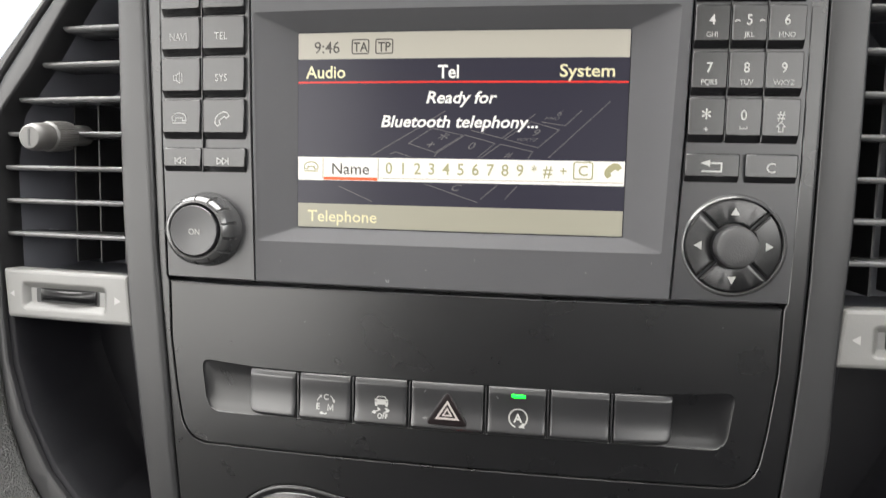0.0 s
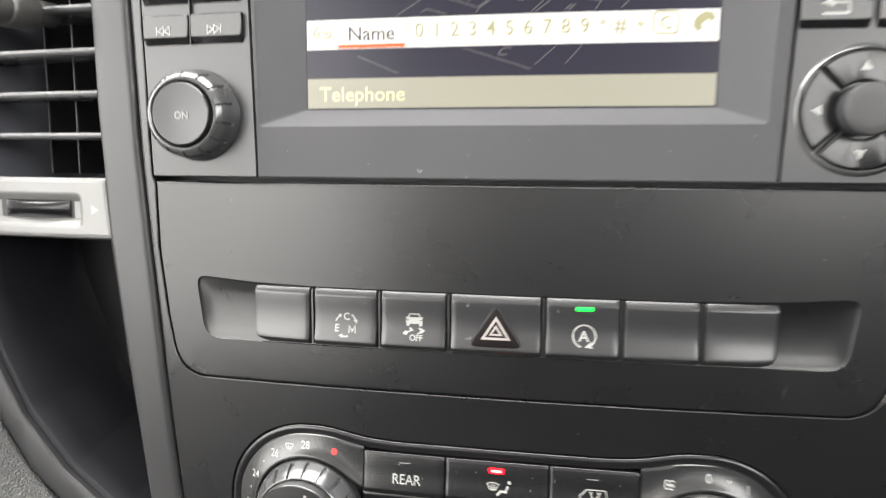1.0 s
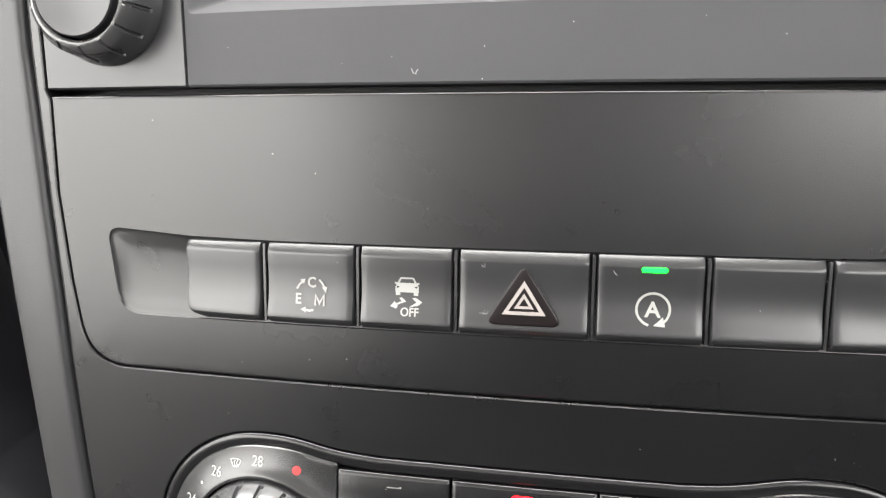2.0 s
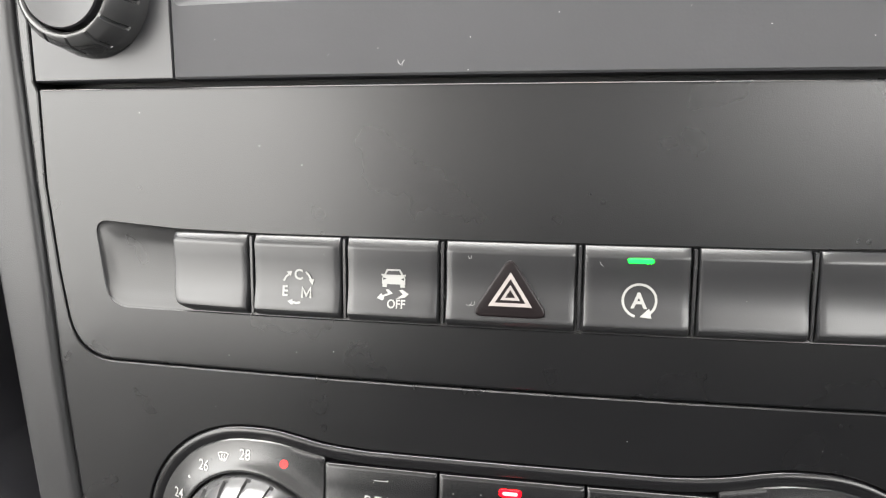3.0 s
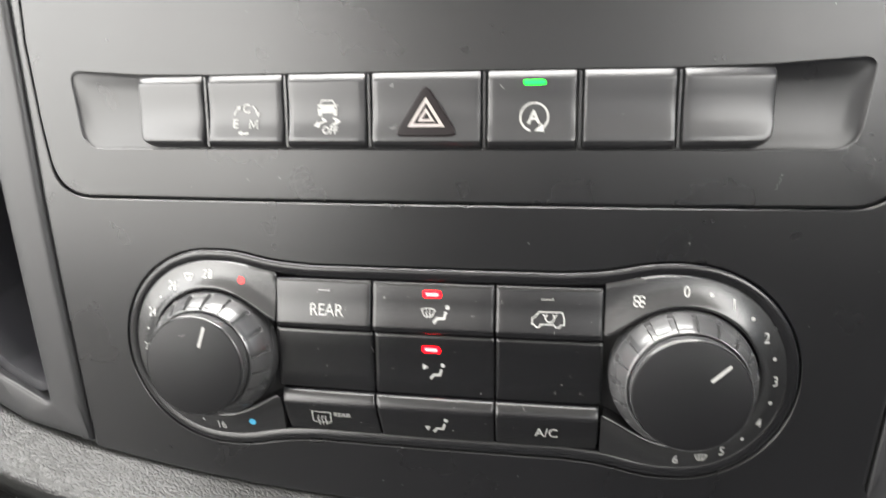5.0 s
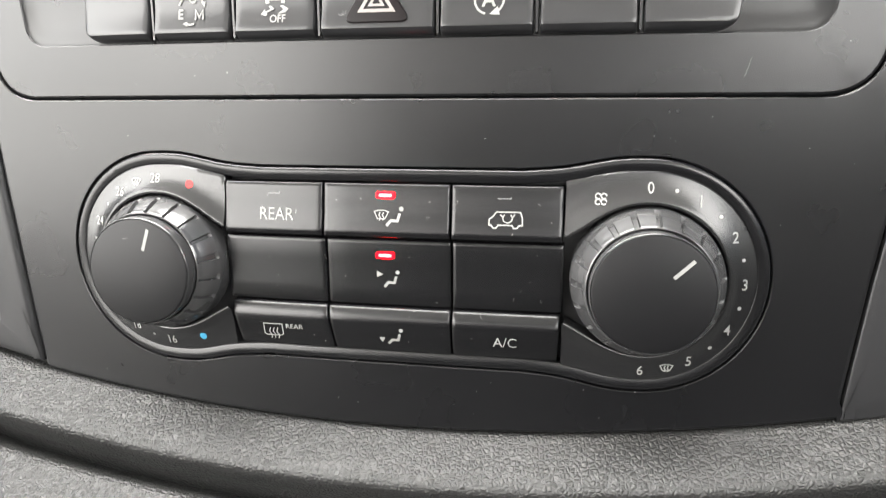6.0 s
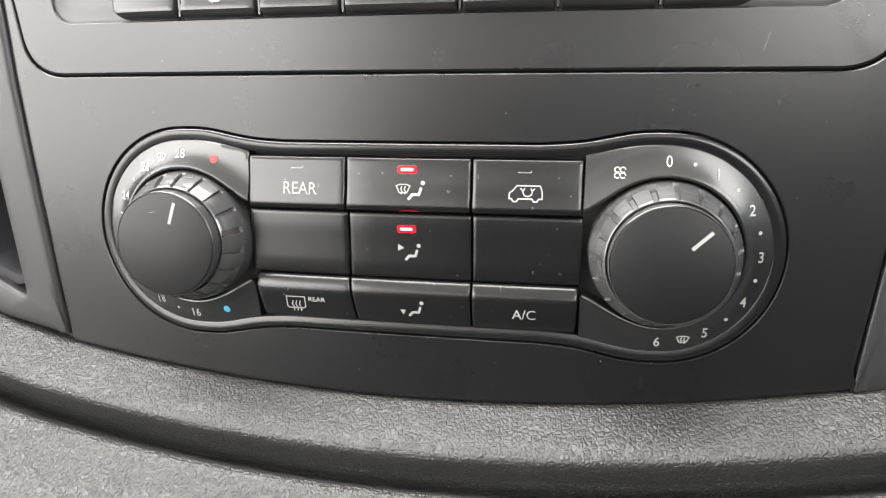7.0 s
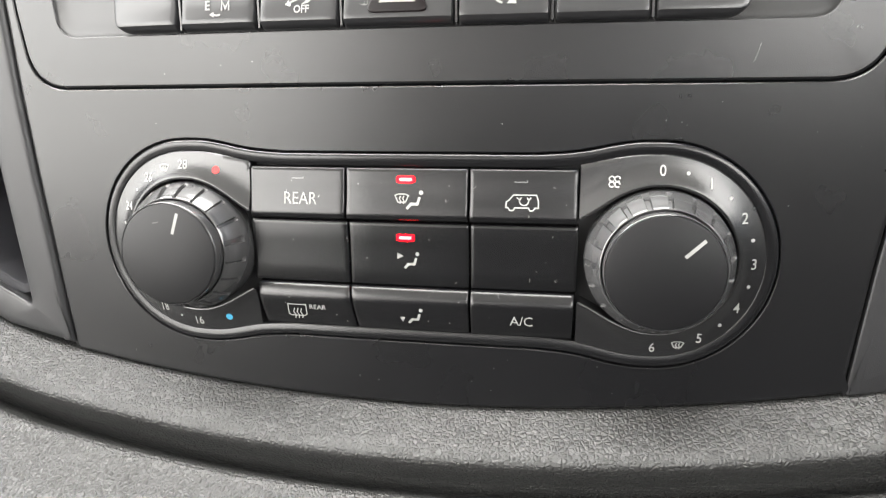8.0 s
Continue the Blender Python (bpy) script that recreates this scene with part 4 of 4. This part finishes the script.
def air_vent(side):
    vent = thing("air_vent", side * 178, 85, "black dashboard air vent with horizontal slats", "air vent", "dashboard air vents")
    mouth = [(side * x, z) for x, z in HOLLOW[1:8]] + [(side * 211, 30), (side * 143, 30)]
    mouth += [(side * 144.8, 60), (side * 145.4, 100)]
    solid("duct", None, None, DUCT, vent, "dark hollow duct", loops=[(inset(mouth, -1), -6), (inset(mouth, 0.5), -16), (inset(mouth, 2), -60)], sharp=50)
    slats = [141.4 - 15.2 * k for k in range(7)] if side < 0 else [144.0 - 15.5 * k for k in range(7)]
    for z in slats:
        far = float(np.interp(-z, [-152, -141, -125, -115.6, -106, -90, -60, -36], [169.8, 178, 190.5, 199.4, 207, 212, 212.5, 211.5])) - 0.5
        x0, x1 = sorted((side * 144, side * far))
        n, profile = 14, [(1.15, -4.6), (1.5, -5.2), (1.6, -7), (1.4, -26), (0.2, -26.5), (-0.6, -26), (-0.8, -7), (-0.3, -5.0), (0.6, -4.5)]
        verts = [(x0 + (x1 - x0) * k / n, z + a, o) for k in range(n + 1) for a, o in profile]
        m = len(profile)
        faces = [(k * m + j, k * m + (j + 1) % m, (k + 1) * m + (j + 1) % m, (k + 1) * m + j) for k in range(n) for j in range(m)]
        finish("slat", verts, faces, SLAT, vent, sharp=60)
    for k in range(4):
        x = side * (150.5 + 14 * k)
        solid("vane", rect(x - 0.6, 36, x + 0.6, 112 if abs(x) > 165 else 132, 0.3, 2), [(0, -52), (0, -29), (0.2, -28.4)], DARK, vent)
    if side < 0:
        knob = lathe("adjuster_knob", -175, 94.9, [(4.6, -14), (4.6, -3), (6.0, -2.4), (6.4, -1.6), (6.5, 1), (6.5, 8.4), (6.1, 9.6), (5.4, 10.2), (5.4, 11), (5.8, 11.8), (5.7, 17), (5.2, 19.0), (4.4, 19.8), (1, 20.0)], KNURL, vent, "knurled black adjuster knob on the slats", 144, grip_grooves(36, 0.35, 0.5, 3, 5), lean=(0.0, -0.09))
        solid("knob_line", rect(-175.5, 89.6, -174.5, 96.4, 0.2, 2), [(0, 19.0), (0, 20.05)], DARK, knob)
    # plate with the closing wheel
    plate = [(side * x, z) for x, z in ((142.2, 13.0), (209.6, 12.6), (211.6, 35.0), (144.2, 35.0))]
    slot = rect(*sorted((side * 201.5, side * 154.5))[:1], 16.6, sorted((side * 201.5, side * 154.5))[1], 29.8, 3, 5)
    solid("vent_plate", rounded(plate, 1.5, 3), [(0, -9), (0, -1.6), (0.6, -0.9), (1.6, -0.6)], PLATE, vent, "grey plate with the wheel that closes the vent", holes=[(slot, [(0, -0.6), (0.8, -0.85), (2.2, -2.0), (3.4, -3.4)], True)])
    # dark insert on the slot floor, painting the shade round the wheel
    well = rect(*sorted((side * 195.0, side * 160.6))[:1], 19.8, sorted((side * 195.0, side * 160.6))[1], 27.6, 1.0, 4)
    solid("wheel_shade_plate", well, [(0, -6), (0, -3.3), (0.3, -3.2)], DARK, vent, "dark plate laid in the slot as shade")
    x0, x1 = sorted((side * 192.0, side * 162.0))
    n, m = 60, 12
    verts, faces = [], []
    for i in range(m + 1):
        a = math.pi * i / m
        for k in range(n + 1):
            x = x0 + (x1 - x0) * k / n
            bow = 1 - ((x - (x0 + x1) / 2) / ((x1 - x0) / 2)) ** 2
            rib = 0.35 if (k % 2) else 0.0
            verts.append((x, 23.5 + 3.2 * math.cos(a), -3.2 + (0.7 + 2.4 * bow - rib) * math.sin(a)))
    for i in range(m):
        for k in range(n):
            faces.append((i * (n + 1) + k, i * (n + 1) + k + 1, (i + 1) * (n + 1) + k + 1, (i + 1) * (n + 1) + k))
    finish("thumb_wheel", verts, faces, GLOSS, vent, "ribbed black thumb wheel")
    for x, way in ((149.4, -1), (206.2, 1)):
        strokes("arrow_sign", [], 1, -0.48, PRINT, vent, fills=[triangle(side * x, 23.6, 1.9 if x < 180 else 1.5, way * side)])
    return vent


for side in (-1, 1):
    air_vent(side)

# ---- grained lower dashboard ----


def lower_dashboard():
    """A padded lip swept along the lower edge of the stack and up round the pockets."""
    half = [(0, lip_z(0))] + [(x, lip_z(x)) for x in range(10, 130, 10)] + [(142, -112.3), (156, -106.5), (168, -100), (179, -92), (189, -82), (196, -73), (202, -62), (207, -50), (211, -36), (213.5, -22), (215, -9), (217, 20), (218.5, 50), (219, 70)]
    path = [(-x, z if abs(x) > 130 else lip_z(-x)) for x, z in half[:0:-1]] + half
    path = [Vector(p) for p in path]
    profile = [(-5, -7), (0, -3.2), (0.2, -0.8), (0.7, 0.6), (2.3, 3.6), (4.2, 7), (6.0, 10.2), (7.6, 12.6), (9.0, 13.9), (10.0, 14.3), (11.2, 14.2), (13, 13.3), (15.5, 11.7), (19, 9.3), (24.2, 6.8), (25.2, 6.4), (22.6, 12), (20.9, 15.4), (20.6, 16.6), (20.9, 18.0), (22.4, 20.2), (27.4, 25), (31, 29), (36, 36), (44, 44), (60, 52), (120, 60)]
    dash = thing("lower_dashboard", 0, -130, "padded grey grained dashboard below the stack", "dashboard")

    def resampled(points, step):
        """The broken line, re-cut into even steps, with the length along it."""
        out, along = [], 0.0
        for a, b in zip(points, points[1:]):
            n = max(1, round((b - a).length / step(a)))
            out += [(a.lerp(b, k / n), along + (b - a).length * k / n) for k in range(n)]
            along += (b - a).length
        return out + [(points[-1], along)]

    curve = []
    for i in range(len(path) - 1):
        p0, p1, p2, p3 = (path[max(0, min(len(path) - 1, i + k))] for k in (-1, 0, 1, 2))
        for k in range(6):
            t = k / 6
            curve.append(0.5 * (2 * p1 + (p2 - p0) * t + (2 * p0 - 5 * p1 + 4 * p2 - p3) * t * t + (3 * p1 - p0 - 3 * p2 + p3) * t ** 3))
    curve.append(path[-1])
    line = resampled(curve, lambda p: 0.28 if -240 < p.x < 132 and p.y < (10 if p.x < 0 else -90) else 3.0)
    split = next(i for i, p in enumerate(profile) if p[0] == 25.2)

    def pebble(u, v):
        """Leather grain: rounded pebbles with narrow creases."""
        bend = noise.noise_vector(Vector((u * 0.35, v * 0.35, 3.1)))
        near, cells = noise.voronoi(Vector((u / 1.9 + bend.x * 0.4, v / 1.6 + bend.y * 0.4, 0.0)))
        gap = max(0.0, min(1.0, (near[1] - near[0]) / 0.36))
        tall = 0.75 + 0.5 * noise.noise(cells[0] * 3.7)
        return gap * gap * (3 - 2 * gap) * tall

    for name, steps, label in (("padded_lip", profile[:split + 1], "rounded grained lip"), ("knee_pad", profile[split:], "grained lower pad")):
        section = resampled([Vector(p) for p in steps], lambda p: 0.28 if p.x < 36 else 8.0)
        verts, faces, m = [], [], len(section)
        for i, (p, u) in enumerate(line):
            along = (line[min(i + 1, len(line) - 1)][0] - line[max(i - 1, 0)][0]).normalized()
            out = Vector((along.y, -along.x))
            for j, (q, v) in enumerate(section):
                tangent = (section[min(j + 1, m - 1)][0] - section[max(j - 1, 0)][0]).normalized()
                rise = (0.14 if -240 < p.x < 132 and p.y < (10 if p.x < 0 else -90) else 0.0) * max(0.0, min(1.0, (q.x - 0.4) / 2.0)) * (pebble(u, v + (60 if name == "knee_pad" else 0)) - 0.7)
                d, o = q.x - tangent.y * rise, q.y + tangent.x * rise
                verts.append(place(p.x + out.x * d, p.y + out.y * d, o) - ORIGIN[dash.name])
        for i in range(len(line) - 1):
            faces += [(i * m + j, i * m + j + 1, (i + 1) * m + j + 1, (i + 1) * m + j) for j in range(m - 1)]
        mesh = bpy.data.meshes.new(name)
        mesh.from_pydata(verts, [], faces)
        mesh.shade_smooth()
        mesh.materials.append(LEATHER)
        ob = new(name, mesh)
        ob.parent = dash
        ob["label"] = label
    return dash


lower_dashboard()

# ---- the cabin that closes the place: unseen walls, toned for the panels' reflections ----


def slab(name, size, m, mat, label):
    bm = bmesh.new()
    bmesh.ops.create_cube(bm, size=1, matrix=Matrix.Diagonal((*size, 1)))
    mesh = bpy.data.meshes.new(name)
    bm.to_mesh(mesh)
    bm.free()
    mesh.materials.append(mat)
    ob = new(name, mesh)
    ob.matrix_world = m
    return tagged(ob, label, "cabin", kind="structure")


slab("floor", (1.9, 2.9, 0.05), pose(0, -0.9, 0.35), DARK, "dark cabin floor")
slab("ceiling", (1.9, 2.28, 0.05), pose(0, -1.31, 1.83), CLOTH, "unseen cabin roof, pale for the reflections")
slab("wall_rear", (1.9, 0.05, 0.95), pose(0, -2.35, 0.82), DARK, "plain unseen wall under the rear lamps")
slab("wall_rear_post", (0.16, 0.05, 0.50), pose(0, -2.35, 1.545), DARK, "unseen post between the rear lamps")
for side, word in ((-1, "left"), (1, "right")):
    top = 0.70 if side < 0 else 0.82
    # left panel pale, right one dark, to shape the reflections
    slab("wall_" + word + "_lower", (0.05, 2.9, top - 0.36), pose(side * 0.94, -0.9, (top + 0.36) / 2), CLOTH if side < 0 else DARK, "plain lower door panel")
    slab("wall_" + word + "_upper", (0.05, 1.95, 0.08), pose(side * 0.94, -1.35, 1.76), CLOTH, "pale rail over the windows")
slab("wall_left_rear", (0.05, 0.62, 0.90), pose(-0.94, -2.02, 1.27), CLOTH, "pale panel behind the door window")
slab("wall_right_rear", (0.05, 0.36, 0.90), pose(0.94, -2.16, 1.27), DARK, "dark panel behind the side window")
slab("wall_front_lower", (1.9, 0.05, 0.66), pose(0, 0.45, 0.65), DARK, "dark bulkhead under the windscreen")
# colour raised to pale, so the corner past the vent looks glaring
slab("dashboard_top", (1.86, 0.60, 0.03), pose(0, 0.41, 1.04, -2), material("glare_dash_top", (0.55, 0.54, 0.51), 0.6), "dashboard top under the windscreen, pale to carry the glare")
slab("ground", (400, 400, 0.1), pose(0, 0, -0.4), material("pale_concrete", (0.32, 0.32, 0.31), 0.9), "pale concrete ground outside")


sky_glow = glow("white_overcast", (0.95, 0.97, 1.0), 1.6)
slab("backdrop", (26, 0.05, 12), pose(-3, 9, 4.0), sky_glow, "white overcast sky beyond the windscreen")

# ---- dust and fibres on the plastic ----


def dust():
    """Pale flecks and short fibres lying on the black faces."""
    rng = random.Random(11)
    verts, faces = [], []

    def fleck(x, z, o, length, width, a, bend=0.0):
        first = len(verts)
        for k in range(4):
            t = k / 3 - 0.5
            b = a + bend * t
            px, pz = x + length * t * math.cos(b), z + length * t * math.sin(b)
            for s in (-1, 1):
                verts.append((px - s * width / 2 * math.sin(b), pz + s * width / 2 * math.cos(b), o))
        faces.extend((first + 2 * k, first + 2 * k + 2, first + 2 * k + 3, first + 2 * k + 1) for k in range(3))

    for _ in range(85):
        x, z = rng.uniform(-114, 114), rng.choice((rng.uniform(-122, -37), rng.uniform(-33, 33), rng.uniform(37, 52)))
        inside = abs(z + 80) < 27 and (abs(x) < 47 or math.hypot(abs(x) - 65.6, z + 80) < 34)
        if inside or -22 < z < 3.5 or (z > 35 and abs(x) > 78) or z < lip_z(x) + 2:
            continue
        o = 0.42 if z > -36 else 0.33
        if z > 36:
            if rng.random() < 0.5:
                continue
            o = 0.63
        fibre = rng.random() < 0.08
        fleck(x, z, o, rng.uniform(0.6, 1.2) if fibre else rng.uniform(0.12, 0.34), rng.uniform(0.05, 0.08) if fibre else rng.uniform(0.1, 0.24), rng.uniform(0, 3.1), rng.uniform(-1.5, 1.5) if fibre else 0)
    for r, x0, x1 in ((0, -44, 44), (1, -45, 45), (2, -43, 43)):
        h = key_height(r, 0.06)
        top, low = ROW_PROFILES[r][3][0] - 0.5, ROW_PROFILES[r][-4][0] + 0.8
        for _ in range(11):
            x, z = rng.uniform(x0, x1), rng.uniform(low, top)
            fibre = rng.random() < 0.3
            fleck(x, z, h(x, z), rng.uniform(0.6, 1.4) if fibre else 0.22, 0.06 if fibre else 0.15, rng.uniform(0, 3.1), rng.uniform(-2, 2) if fibre else 0)
    for x0, x1 in SPANS[1::2]:
        x, z = rng.uniform(x0 + 2, x1 - 2), rng.uniform(-17, -4)
        fleck(x, z, switch_face(x, z) + 0.06, 0.2, 0.13, rng.uniform(0, 3), 0)
    for m in ((a[1] + b[0]) / 2 for a, b in zip(SPANS, SPANS[1:])):
        for _ in range(5):
            fleck(m + rng.uniform(-0.6, 0.6), rng.uniform(-19, -2), 1.0, 0.5, 0.1, rng.uniform(1.0, 2.1), 0.4)
    # a curled hair on the radio's lower edge
    fleck(-26.9, 38.9, 0.65, 1.3, 0.16, -1.1, 0.5)
    fleck(-26.0, 38.9, 0.65, 1.3, 0.16, 1.1, -0.5)
    # lint on the buttons, knob caps and edges; the last three draw a scratch
    for x, z, o, length, a, bend in ((19.1, -61.6, 1.5, 1.6, 1.2, 1.4), (25.2, -91.8, 2.2, 1.6, -1.3, 0.8), (13.3, -88.9, 0.75, 0.8, 0.6, 1.8), (40.6, -87.4, 0.75, 1.5, -0.8, 2.0), (-32.4, -86.1, 0.75, 0.5, 0.3, 0.0),
                                     (6.9, -91.4, 1.9, 0.6, 0.1, 0.0), (-69.9, -72.0, 14.0, 1.9, 0.15, 0.4), (-65.4, -90.6, 14.0, 0.35, 0.4, 0.0), (72.0, -86.7, 14.0, 0.35, 0.8, 0.0), (-10.0, -4.2, 2.05, 1.6, 0.3, 2.2), (18.5, -4.5, 2.05, 1.3, -0.9, 0.5),
                                     (87.6, -26.6, 0.45, 1.3, 1.2, 0.3), (87.1, -28.4, 0.45, 2.4, 1.25, 0.2), (86.7, -30.0, 0.45, 1.0, 1.0, 0.6)):
        fleck(x, z, o, length, 0.13 if z > -20 else 0.05, a, bend)
    for dx in (-8.6, -7.9, 6.3):
        fleck(-1.3 + dx, -14.0 + dx * 0.1, 2.4, 2.0, 0.09, 0.5, 1.6)
    ob = finish("dust", verts, faces, DUST, base=(0, -40), cuts=False)
    return tagged(ob, "pale dust flecks, fibres and a scratch on the black plastic", "dust", kind="stuff")


dust()
